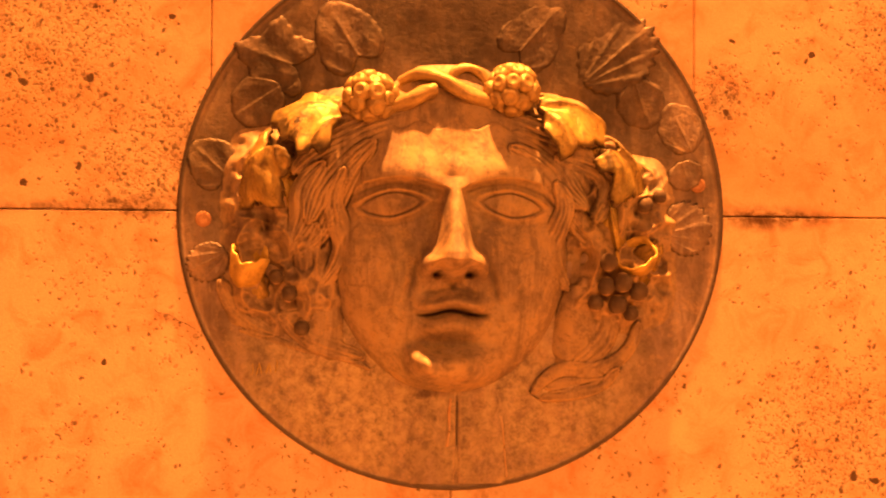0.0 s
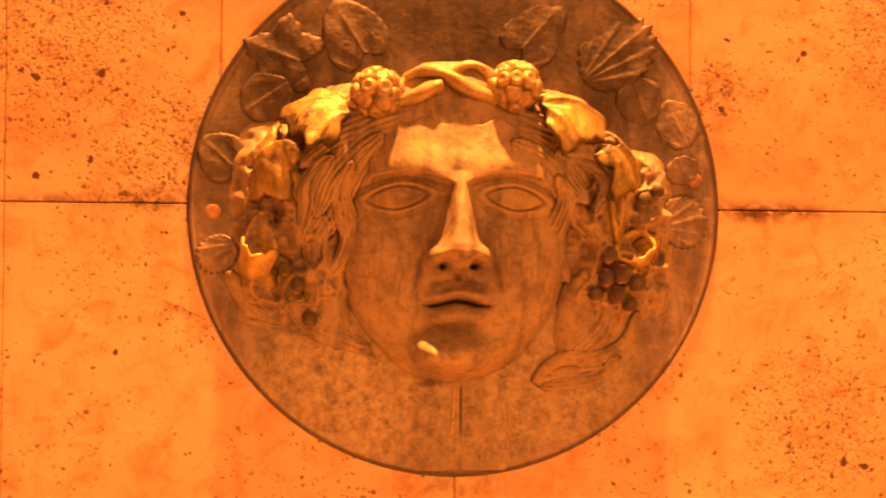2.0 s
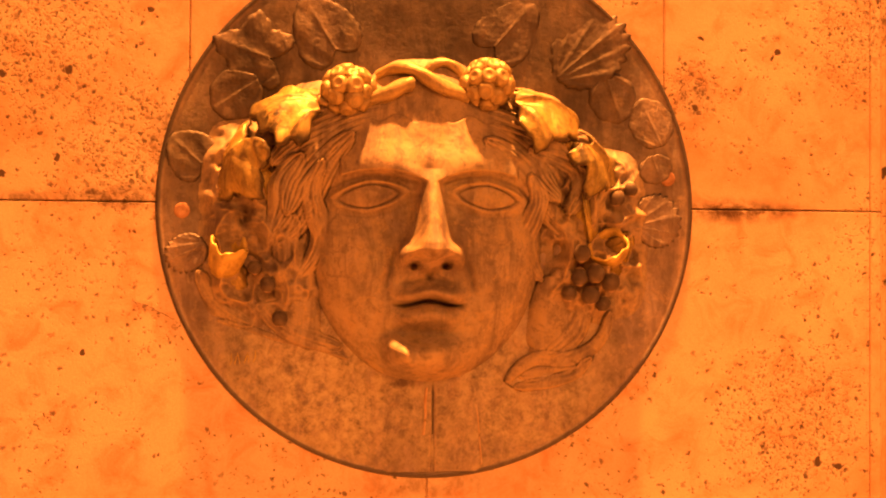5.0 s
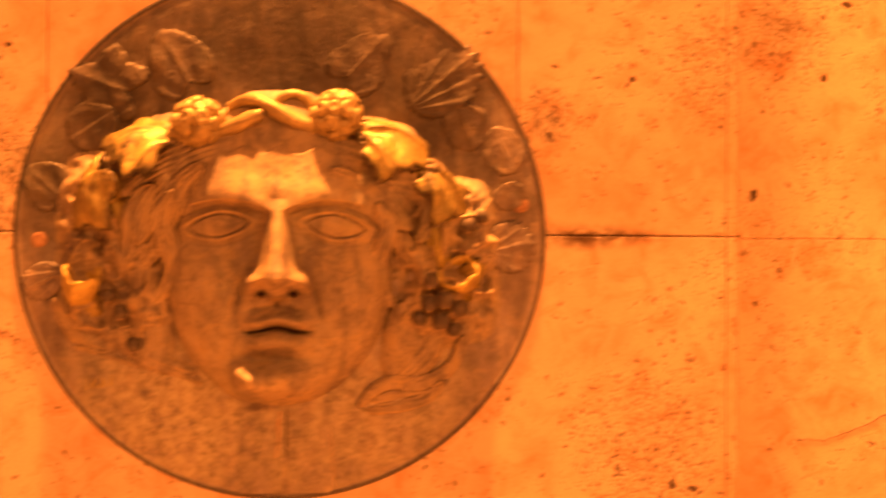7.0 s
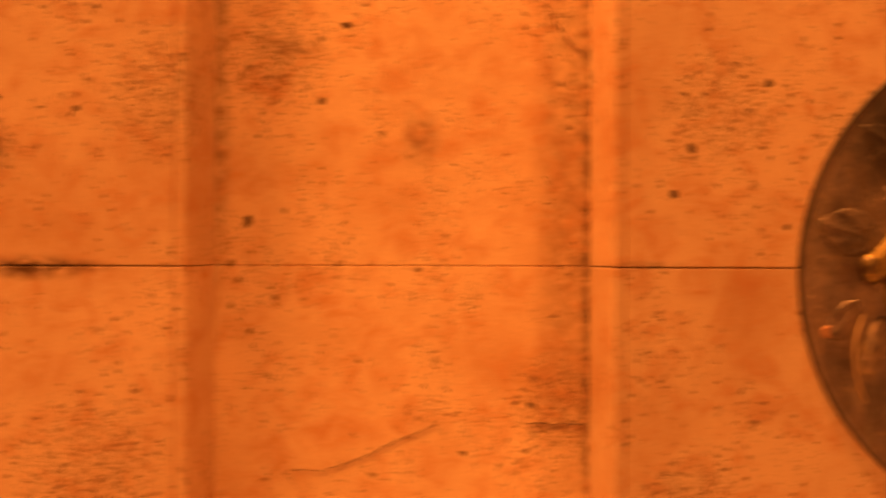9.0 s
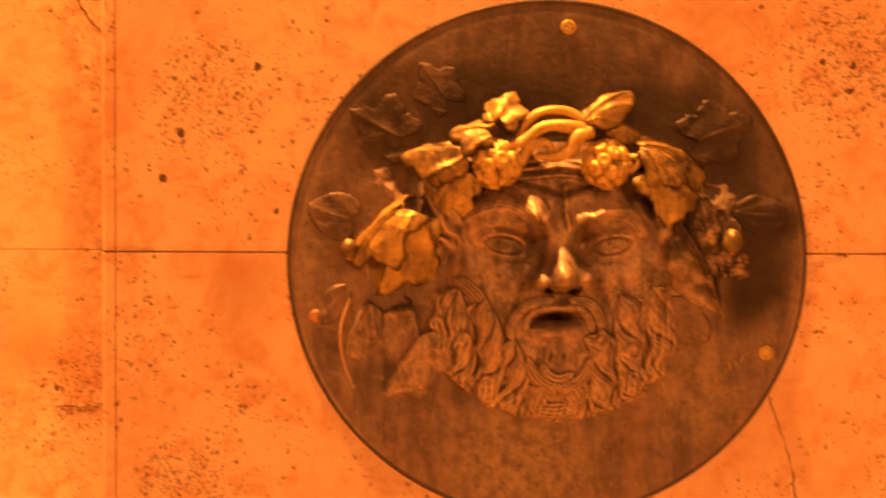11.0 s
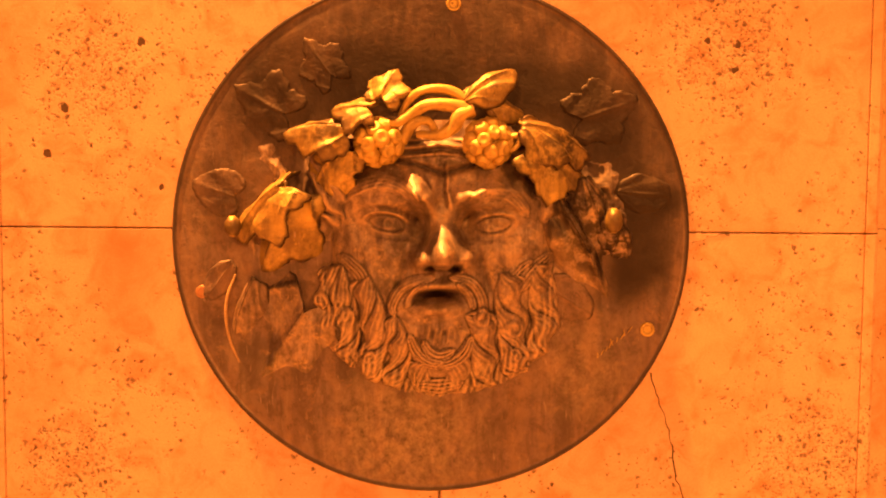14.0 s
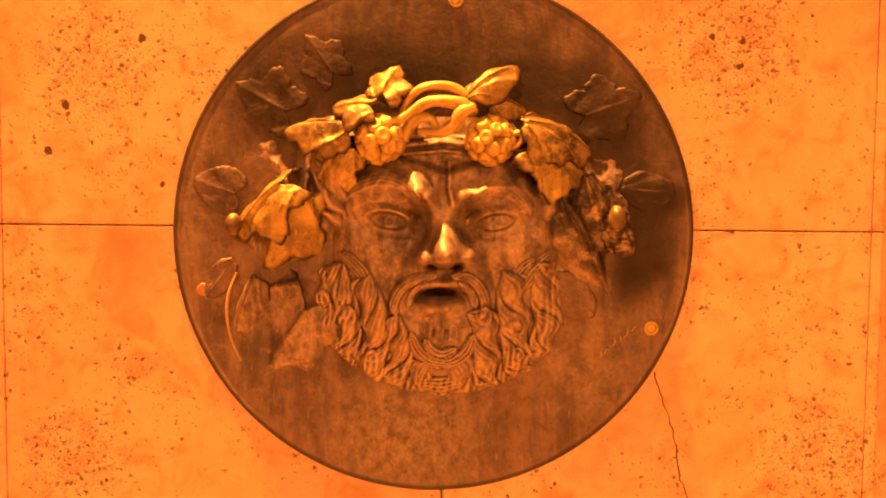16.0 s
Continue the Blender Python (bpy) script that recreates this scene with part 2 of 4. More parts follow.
MORTAR = stone_material("joint_mortar", (0.16, 0.11, 0.07), [], 0.3)
PAVING = stone_material("paving_stone", (0.53, 0.45, 0.36), [], 0.5)

# stains, plus painted shade over the plate tops (0.30 radius) and behind the leaves
STAINS_SHADE_A = [((0.0, 0, 0.25), 0.30, (0.85, 0, 1.35), 0.72), ((0.0, 0, 0.19), 0.15, (1, 0, 1.3), 0.6), ((-0.19, 0, 0.14), 0.12, (1, 0, 1), 0.9), ((0.17, 0, 0.15), 0.12, (1, 0, 1), 0.85), ((-0.262, 0, 0.06), 0.07, (1.4, 0, 1), 0.7), ((-0.25, 0, 0.02), 0.08, (1, 0, 0.8), 0.5), ((0.24, 0, 0.04), 0.08, (1, 0, 0.8), 0.4)]
STAINS_SHADE_B = [((0.232, 0, 0.005), 0.085, (1.1, 0, 0.9), 1.0), ((0.262, 0, 0.035), 0.050, (1, 0, 1.6), 1.0), ((0.228, 0, -0.060), 0.050, (1.2, 0, 0.9), 1.0), ((0.178, 0, 0.172), 0.050, (1, 0, 1), 0.9), ((-0.062, 0, 0.178), 0.060, (1, 0, 1.4), 1.0), ((0.115, 0, 0.172), 0.050, (1, 0, 1), 0.9), ((0.262, 0, -0.032), 0.042, (1.5, 0, 0.7), 1.0), ((0.165, 0, 0.150), 0.055, (1, 0, 1.3), 0.9), ((0.205, 0, 0.105), 0.05, (1.3, 0, 1), 0.9), ((-0.10, 0, 0.165), 0.05, (1.4, 0, 0.8), 0.8), ((-0.03, 0, 0.175), 0.095, (0.65, 0, 1.2), 1.0), ((0.10, 0, 0.15), 0.085, (1, 0, 1), 1.0), ((0.235, 0, -0.035), 0.05, (1.5, 0, 0.8), 0.95),
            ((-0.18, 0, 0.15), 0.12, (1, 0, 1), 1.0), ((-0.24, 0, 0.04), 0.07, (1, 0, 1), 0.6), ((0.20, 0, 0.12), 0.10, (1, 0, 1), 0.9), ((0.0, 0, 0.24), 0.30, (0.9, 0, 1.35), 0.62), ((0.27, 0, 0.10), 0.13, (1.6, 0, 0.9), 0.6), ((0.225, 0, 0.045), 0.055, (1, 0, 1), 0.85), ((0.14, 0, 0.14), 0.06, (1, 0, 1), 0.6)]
PLATE_A = bronze_material("patinated_bronze", (0.255, 0.194, 0.165), (0.108, 0.083, 0.080), (0.44, 0.32, 0.20), STAINS_SHADE_A, 0.50, 0.62,
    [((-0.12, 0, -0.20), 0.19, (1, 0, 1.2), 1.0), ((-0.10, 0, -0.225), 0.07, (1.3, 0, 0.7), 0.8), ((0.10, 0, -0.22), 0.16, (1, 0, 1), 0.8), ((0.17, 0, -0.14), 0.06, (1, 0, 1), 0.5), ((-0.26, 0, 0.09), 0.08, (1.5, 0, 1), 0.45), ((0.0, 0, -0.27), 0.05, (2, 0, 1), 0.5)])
PLATE_B = bronze_material("dark_patinated_bronze", (0.174, 0.125, 0.104), (0.073, 0.054, 0.050), (0.30, 0.20, 0.12), STAINS_SHADE_B, 0.50, 0.25,
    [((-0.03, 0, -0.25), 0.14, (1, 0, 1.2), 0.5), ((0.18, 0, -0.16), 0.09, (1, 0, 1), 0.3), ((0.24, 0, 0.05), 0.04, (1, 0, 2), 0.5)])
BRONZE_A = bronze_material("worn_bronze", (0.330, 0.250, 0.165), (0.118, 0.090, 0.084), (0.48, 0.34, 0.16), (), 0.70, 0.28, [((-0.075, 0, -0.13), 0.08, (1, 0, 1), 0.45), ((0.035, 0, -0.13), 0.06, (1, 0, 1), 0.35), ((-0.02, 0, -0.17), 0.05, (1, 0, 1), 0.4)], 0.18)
# the first two pale patches paint light onto the beard's lower ends
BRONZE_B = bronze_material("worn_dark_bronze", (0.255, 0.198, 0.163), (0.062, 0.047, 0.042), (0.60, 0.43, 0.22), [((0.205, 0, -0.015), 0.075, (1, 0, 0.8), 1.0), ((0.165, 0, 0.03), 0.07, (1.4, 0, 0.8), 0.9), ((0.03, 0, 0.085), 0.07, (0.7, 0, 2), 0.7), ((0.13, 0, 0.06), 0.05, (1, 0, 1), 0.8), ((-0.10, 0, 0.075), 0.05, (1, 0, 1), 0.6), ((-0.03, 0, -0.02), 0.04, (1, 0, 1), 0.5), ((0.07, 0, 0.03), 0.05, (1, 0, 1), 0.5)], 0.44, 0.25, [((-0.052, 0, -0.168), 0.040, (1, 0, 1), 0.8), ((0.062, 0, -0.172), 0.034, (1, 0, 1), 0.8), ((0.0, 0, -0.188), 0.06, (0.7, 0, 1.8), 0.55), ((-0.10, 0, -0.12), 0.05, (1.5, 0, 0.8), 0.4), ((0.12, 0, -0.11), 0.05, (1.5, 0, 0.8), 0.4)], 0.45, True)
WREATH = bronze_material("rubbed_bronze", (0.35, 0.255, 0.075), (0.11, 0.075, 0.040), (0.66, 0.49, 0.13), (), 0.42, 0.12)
SOOT_A = [((-0.172, 0, 0.088), 0.034, (1, 0, 1.3), 1.0), ((-0.150, 0, 0.060), 0.022, (1, 0, 1), 0.9), ((0.150, 0, 0.058), 0.026, (1, 0, 1), 0.9), ((0.20, 0, 0.01), 0.045, (1, 0, 1), 0.8)]
SOOT_B = [((0.215, 0, 0.02), 0.083, (1, 0, 1), 1.00), ((0.165, 0, 0.10), 0.053, (1, 0, 1), 0.90), ((0.13, 0, 0.085), 0.045, (1, 0, 1), 0.70), ((0.20, 0, -0.05), 0.060, (1, 0, 1), 0.90), ((-0.12, 0, 0.115), 0.045, (1, 0, 1), 0.60)]
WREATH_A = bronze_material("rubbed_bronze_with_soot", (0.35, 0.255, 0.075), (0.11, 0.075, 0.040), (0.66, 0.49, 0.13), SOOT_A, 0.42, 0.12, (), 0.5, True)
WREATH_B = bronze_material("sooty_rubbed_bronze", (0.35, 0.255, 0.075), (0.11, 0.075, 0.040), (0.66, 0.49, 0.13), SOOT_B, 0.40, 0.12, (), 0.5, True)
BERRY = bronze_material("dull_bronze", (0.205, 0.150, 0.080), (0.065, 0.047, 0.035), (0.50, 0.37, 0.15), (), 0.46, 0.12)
LIME = stone_material("lime_crust", (0.52, 0.40, 0.26), [], 0.4)
BOLT_METAL = bronze_material("bolt_bronze", (0.33, 0.16, 0.09), (0.16, 0.08, 0.05), (0.42, 0.24, 0.13), (), 0.45, 0.1)
m, t, b = nodes_of("crack_shadow")
CRACK = m
cc = t.nodes.new("ShaderNodeNewGeometry").outputs["Position"]
t.links.new(ramp(t, noise_tex(t, cc, 200, 3), [(0.3, (0.02, 0.012, 0.008)), (0.7, (0.09, 0.055, 0.03))]), b.inputs["Base Color"])
b.inputs["Roughness"].default_value = 0.95


# ---- builders ----
def mesh_from(name, verts, faces, smooth=True):
    me = bpy.data.meshes.new(name)
    me.from_pydata(verts, [], faces)
    me.update()
    if smooth:
        me.polygons.foreach_set("use_smooth", [True] * len(me.polygons))
    return me


def part(name, me, material, parent=None, label=""):
    ob = new(name, me)
    if material and not me.materials:
        me.materials.append(material)
    ob.parent = parent
    return tagged(ob, label)


def block_mesh(x0, x1, z0, z1, y, depth, free_left, free_right):
    """A dressed stone: free upright edges have a small chamfer and a drafted margin line, joint edges a slight arris."""
    def side(x, s, free):
        if free:
            return [(x - s * 0.013, y + depth), (x - s * 0.013, y + 0.110), (x, y + 0.006), (x + s * 0.002, y + 0.002), (x + s * 0.005, y), (x + s * 0.0155, y),
                    (x + s * 0.0168, y + 0.0022), (x + s * 0.018, y), (x + s * 0.03, y - 0.0004)]
        return [(x, y + depth), (x, y + 0.002), (x + s * 0.0015, y), (x + s * 0.01, y)]
    profile = side(x0, 1, free_left) + side(x1, -1, free_right)[::-1]
    n = len(profile)
    verts, faces = [], []
    for z, back in ((z0, 0.0018), (z0 + 0.0012, 0.0), (z1 - 0.0012, 0.0), (z1, 0.0018)):
        verts += [(px, py + (back if py < y + 0.01 else 0), z) for px, py in profile]
    for k in range(3):
        for i in range(n):
            j = (i + 1) % n
            faces.append((k * n + i, k * n + j, (k + 1) * n + j, (k + 1) * n + i))
    faces.append(tuple(range(n))[::-1])
    faces.append(tuple(range(3 * n, 4 * n)))
    return mesh_from("stone_block", verts, faces, False)


def box_mesh(name, x0, x1, y0, y1, z0, z1):
    v = [(x, y, z) for z in (z0, z1) for y in (y0, y1) for x in (x0, x1)]
    return mesh_from(name, v, [(0, 2, 3, 1), (4, 5, 7, 6), (0, 1, 5, 4), (2, 6, 7, 3), (0, 4, 6, 2), (1, 3, 7, 5)], False)


def sweep(points, radii, n=10):
    """A round stem through the points (local x, y, z), smoothed, with a radius at each point."""
    pts, rad = [Vector(p) for p in points], list(radii)
    for _ in range(3):
        p2, r2 = [pts[0]], [rad[0]]
        for i in range(len(pts) - 1):
            p2 += [pts[i].lerp(pts[i + 1], 0.25), pts[i].lerp(pts[i + 1], 0.75)]
            r2 += [rad[i] * 0.75 + rad[i + 1] * 0.25, rad[i] * 0.25 + rad[i + 1] * 0.75]
        pts, rad = p2 + [pts[-1]], r2 + [rad[-1]]
    verts, faces = [], []
    for i, p in enumerate(pts):
        d = (pts[min(i + 1, len(pts) - 1)] - pts[max(i - 1, 0)]).normalized()
        a = d.cross(Vector((0, 1, 0.13))).normalized()
        c = d.cross(a)
        for k in range(n):
            w = 2 * math.pi * k / n
            r = rad[i] * (1 + 0.10 * math.sin(3 * w + i * 0.5))
            verts.append(p + a * (r * math.cos(w)) + c * (r * math.sin(w)))
    for i in range(len(pts) - 1):
        for k in range(n):
            faces.append((i * n + k, i * n + (k + 1) % n, (i + 1) * n + (k + 1) % n, (i + 1) * n + k))
    faces.append(tuple(range(n))[::-1])
    faces.append(tuple(range(len(verts) - n, len(verts))))
    return verts, faces


def ball(centre, r, squash=(1, 1, 1), nu=12, nv=8, seed=0):
    verts, faces = [], []
    for j in range(nv + 1):
        a = math.pi * j / nv
        for i in range(nu):
            w = 2 * math.pi * i / nu
            d = Vector((math.sin(a) * math.cos(w), math.sin(a) * math.sin(w), math.cos(a)))
            k = 1 + 0.08 * noise.noise(d * 1.7 + Vector((seed, 0, 0)))
            verts.append((centre[0] + d.x * r * squash[0] * k, centre[1] + d.y * r * squash[1] * k, centre[2] + d.z * r * squash[2] * k))
    for j in range(nv):
        for i in range(nu):
            faces.append((j * nu + i, j * nu + (i + 1) % nu, (j + 1) * nu + (i + 1) % nu, (j + 1) * nu + i))
    return verts, faces


def joined(name, pieces):
    verts, faces = [], []
    for v, f in pieces:
        o = len(verts)
        verts += list(v)
        faces += [tuple(i + o for i in q) for q in f]
    return mesh_from(name, verts, faces)


def local(u, v, h):
    """Across the disc, up the disc, out from the wall."""
    return Vector((u, -h, v))


def leaf_mesh(kind, base, tip, width, droop=0.25, lean=(0, 0), thick=0.004, vein=0.022, ripple=0.03, seed=0, pleat=0.0):
    """A cast leaf from its stalk end to its tip (u, v, h); lean tips its face across and up; lobes by kind."""
    a, e = local(*base), local(*tip)
    ydir = e - a
    size = ydir.length
    ydir.normalize()
    nrm = Vector((lean[0], -1, lean[1]))
    nrm = (nrm - ydir * nrm.dot(ydir)).normalized()
    xdir = ydir.cross(nrm)
    nt, nr = 132, 26
    verts, faces = [], []

    def outline(w):
        c, s = math.cos(w), math.sin(w)
        if kind == "heart":
            return 0.46 + 0.14 * max(0, c) ** 7 - 0.27 * max(0, -c) ** 7 + 0.006 * math.sin(23 * w)
        if kind == "vine":
            return 0.36 + 0.17 * (1 - 2 / math.pi * math.acos(abs(math.cos(2.5 * w)))) + 0.05 * max(0, c) ** 8 - 0.16 * max(0, -c) ** 10 + 0.014 * math.sin(19 * w + seed) + 0.008 * math.sin(41 * w)
        if kind == "fan":
            return 0.50 + 0.035 * math.sin(21 * w) * (0.3 + max(0, c)) - 0.06 * abs(s) ** 2
        if kind == "curl":
            return 0.46 + 0.05 * math.cos(3 * w) + 0.030 * math.cos(9 * w + seed) + 0.012 * math.sin(21 * w)
        return 0.47 + 0.05 * max(0, c) ** 4 + 0.012 * math.sin(9 * w)
    spread = [0, 0.75, -0.75, 1.5, -1.5] if kind != "fan" else [0, 0.3, -0.3, 0.6, -0.6, 0.9, -0.9]
    for layer in (0, 1):
        for j in range(nr + 1):
            rho = j / nr
            for i in range(nt):
                w = 2 * math.pi * i / nt
                r = outline(w) * rho
                x, y = r * math.sin(w), 0.47 + r * math.cos(w)
                phi = math.atan2(x, y + 0.08)
                z = -droop * (x * x * 2.2 + (y - 0.35) ** 2 * 0.9)
                for s in spread:
                    z += vein * math.exp(-((phi - s) / 0.045) ** 2) * (1 - 0.5 * rho)
                    z -= vein * 0.8 * math.exp(-((phi - s - 0.2) / 0.16) ** 2)
                z += ripple * rho * rho * math.sin(5 * w + seed) + 0.008 * noise.noise(Vector((x * 6, y * 6, seed * 3.1))) + 0.004 * noise.noise(Vector((x * 22, y * 22, seed * 1.7)))
                z += pleat * (0.75 - 1.5 * abs(math.sin(phi * (5.2 if kind == "curl" else 4.2) + seed))) * min(1, 1.9 * math.hypot(x, y)) * (0.45 + 0.55 * rho)
                edge = max(0.0, (rho - 0.88) / 0.12)
                z = z * size - (thick * (1 if layer else 0.35 * edge * edge))
                verts.append(a + xdir * (x * width) + ydir * (y * size) + nrm * z)
    ring = (nr + 1) * nt
    for j in range(nr):
        for i in range(nt):
            p, q = j * nt + i, j * nt + (i + 1) % nt
            if j:
                faces.append((p, p + nt, q + nt, q))
                faces.append((ring + p, ring + q, ring + q + nt, ring + p + nt))
            else:
                faces.append((p, p + nt, q + nt))
                faces.append((ring + p, ring + q + nt, ring + p + nt))
    for i in range(nt):
        p, q = nr * nt + i, nr * nt + (i + 1) % nt
        faces.append((p, ring + p, ring + q, q))
    return mesh_from("leaf", verts, faces)


def berry_cone(owner, centre, r, count, seed, label, material):
    """A cone of small berries, each with a ringed eye, packed on the outer half of a core."""
    c = local(*centre)
    core = part("berry_cone", joined("berry_cone", [ball((0, 0, 0), r * 0.70, (1, 1, 1.05), 20, 14, seed)]), material, owner, label)
    core.location = c
    n, s = 14, r * 0.345
    prof = [(0.7, -0.9), (0.95, -0.3), (1.0, 0.2), (0.92, 0.55), (0.70, 0.84), (0.50, 0.88), (0.34, 0.78), (0.0, 0.76)]
    verts = [(pr * s * math.cos(2 * math.pi * q / n), pr * s * math.sin(2 * math.pi * q / n), ph * s) for pr, ph in prof for q in range(n)]
    faces = [(j * n + q, j * n + (q + 1) % n, (j + 1) * n + (q + 1) % n, (j + 1) * n + q) for j in range(len(prof) - 1) for q in range(n)]
    shared = mesh_from("berry", verts, faces)
    for i in range(count):
        k = (i + 0.5) / count
        a = math.acos(1 - 1.45 * k)
        w = i * 2.39996 + seed
        d = Vector((math.sin(a) * math.cos(w), -math.cos(a), math.sin(a) * math.sin(w)))
        ob = part("berry", shared, material, core)
        size = 0.9 + 0.25 * random.random()
        ob.matrix_local = Matrix.Translation(d * r * (0.77 + 0.10 * random.random())) @ d.to_track_quat("Z", "Y").to_matrix().to_4x4() @ Matrix.Diagonal((size, size * 1.05, size, 1))
    return core


def cup_mesh(centre, r, depth, axis, seed):
    """A hollow flower cup with a ragged rim, opening along the axis (u, v, h)."""
    c, d = local(*centre), local(*axis).normalized()
    x = d.cross(Vector((0.1, 1, 0.2))).normalized()
    z = d.cross(x)
    n, verts, faces = 40, [], []
    prof = [(0.1, -1.0), (0.55, -0.9), (0.86, -0.55), (0.98, -0.1), (1.04, 0.22), (0.96, 0.26), (0.84, 0.05), (0.72, -0.4), (0.4, -0.7), (0.0, -0.75)]
    for k, (pr, ph) in enumerate(prof):
        for q in range(n):
            g = 2 * math.pi * q / n
            rag = (0.10 * math.sin(3 * g + seed) + 0.05 * math.sin(8 * g + seed) + 0.02 * math.sin(17 * g)) if 3 <= k <= 6 else 0
            verts.append(c + d * ((ph + rag) * depth) + (x * math.cos(g) + z * math.sin(g)) * (r * pr * (1 + 0.05 * math.sin(5 * g))))
    for j in range(len(prof) - 1):
        for q in range(n):
            faces.append((j * n + q, j * n + (q + 1) % n, (j + 1) * n + (q + 1) % n, (j + 1) * n + q))
    return mesh_from("flower_cup", verts, faces)


def noise_field(u, v, scale, seed, octaves=3):
    """Smooth value noise on arrays."""
    out, amp, rng = np.zeros_like(u), 1.0, np.random.RandomState(seed)
    table = rng.rand(64, 64) * 2 - 1
    for o in range(octaves):
        x, y = u * scale + 11.3 * o, v * scale + 7.7 * o
        i, j = np.floor(x).astype(int), np.floor(y).astype(int)
        fx, fy = x - i, y - j
        fx, fy = fx * fx * (3 - 2 * fx), fy * fy * (3 - 2 * fy)
        g = lambda p, q: table[p % 64, q % 64]
        out += amp * ((g(i, j) * (1 - fx) + g(i + 1, j) * fx) * (1 - fy) + (g(i, j + 1) * (1 - fx) + g(i + 1, j + 1) * fx) * fy)
        amp, scale = amp * 0.5, scale * 2
    return out


def hump(u, v, cu, cv, su, sv, power=2.0):
    return np.exp(-(np.abs((u - cu) / su) ** power + np.abs((v - cv) / sv) ** power))


def step(x, a, b):
    k = np.clip((x - a) / (b - a), 0, 1)
    return k * k * (3 - 2 * k)


def smax(a, b, k=0.006):
    w = np.clip(0.5 + 0.5 * (a - b) / k, 0, 1)
    return b * (1 - w) + a * w + k * w * (1 - w)


def rounded(points, rounds=3):
    """A polyline with its corners cut."""
    p = np.array(points, float)
    for _ in range(rounds):
        p = np.concatenate([p[:1], np.stack([p[:-1] * 0.75 + p[1:] * 0.25, p[:-1] * 0.25 + p[1:] * 0.75], 1).reshape(-1, 2), p[-1:]])
    return p


def along(u, v, path, width):
    """Where the points near a path lie on it: which points, how far along (0 to 1), the signed distance, the path's length."""
    p = rounded(path)
    lo, hi = p.min(0) - width, p.max(0) + width
    sel = (u > lo[0]) & (u < hi[0]) & (v > lo[1]) & (v < hi[1])
    q = np.stack([u[sel], v[sel]], 1)
    a, ab = p[:-1], p[1:] - p[:-1]
    t = np.clip(((q[:, None] - a) * ab).sum(2) / (ab ** 2).sum(1), 0, 1)
    off = q[:, None] - a - ab * t[..., None]
    dist = np.hypot(off[..., 0], off[..., 1])
    k = dist.argmin(1)
    i = np.arange(len(k))
    turn = np.sign(ab[k, 0] * off[i, k, 1] - ab[k, 1] * off[i, k, 0])
    return sel, q, (k + t[i, k]) / len(a), dist[i, k] * turn, np.hypot(ab[:, 0], ab[:, 1]).sum()


def strand(u, v, path, width, rise, grooves=3, deep=0.0016, seed=0.0, blunt=0.35):
    """A modelled lock or fold along a path: a rounded, tapering ridge with fine grooves running along it."""
    out = np.full_like(u, -0.03)
    sel, q, s, off, _ = along(u, v, path, width)
    wide = width * (blunt + (1 - blunt) * np.sin(math.pi * np.clip(s * 0.94 + 0.03, 0, 1)) ** 0.7)
    d = off / wide
    body = np.sqrt(np.clip(1 - d * d, 0, 1))
    crest = rise[0] * (1 - s) + rise[1] * s
    warp = noise_field(q[:, 0] + 3, q[:, 1] + 3, 38, int(seed * 10) + 5, 2)
    fine = np.sin(grooves * math.pi * d + 2.2 * warp + seed) + 0.5 * np.sin(2.3 * grooves * math.pi * d - 2.0 * warp + 5 * s)
    z = crest - 0.60 * wide * (1 - body) + deep * fine * (0.7 + 0.5 * warp) * np.minimum(1, body * 2)
    out[sel] = np.where(np.abs(d) < 1, z, -0.03)
    return out


def corkscrew(u, v, path, width, rise, period, way, seed=0.0):
    """A hanging corkscrew lock: swelling lobes that wind down the path, each combed with fine strands."""
    out = np.full_like(u, -0.03)
    sel, q, s, off, size = along(u, v, path, width * 1.2)
    warp = noise_field(q[:, 0] + 3, q[:, 1] + 3, 45, int(seed * 10) + 7, 2)
    phase = s * size / period + seed
    wide = width * (0.80 + 0.28 * np.sin(math.pi * s) ** 0.5) * (1 + 0.10 * np.sin(2 * math.pi * phase))
    d = off / wide + 0.14 * way * np.sin(2 * math.pi * phase)
    body = np.sqrt(np.clip(1 - d * d, 0, 1))
    slant = phase + way * (0.42 * d + 0.16 * d * d * d) + 0.07 * warp
    lobe = np.abs(np.sin(math.pi * slant)) ** 0.55
    comb = np.sin(2 * math.pi * 4.0 * slant + 2.5 * warp + 2 * d)
    z = rise * body * (0.30 + 0.70 * lobe) * (0.9 + 0.2 * warp) + 0.00052 * comb * body * step(lobe, 0.35, 0.8)
    out[sel] = np.where(np.abs(d) < 1, z * step(s, 0.0, 0.10) * (1 - 0.5 * step(s, 0.88, 1.0)), -0.03)
    return out


def whorl(u, v, cx, cy, rx, ry, high, way=1, turns=1.3, start=0.0, deep=0.0022):
    """A curl seen end on: an oval dome with a spiral groove."""
    dx, dy = (u - cx) / rx * way, (v - cy) / ry
    dd = np.hypot(dx, dy)
    an = np.arctan2(dy, dx) + start
    z = high - 0.30 * min(rx, ry) * dd ** 2 + deep * np.sin(2 * math.pi * turns * dd - an) * step(dd, 0.05, 0.35)
    return np.where(dd < 1.05, z - 0.02 * step(dd, 0.90, 1.08), -0.03)


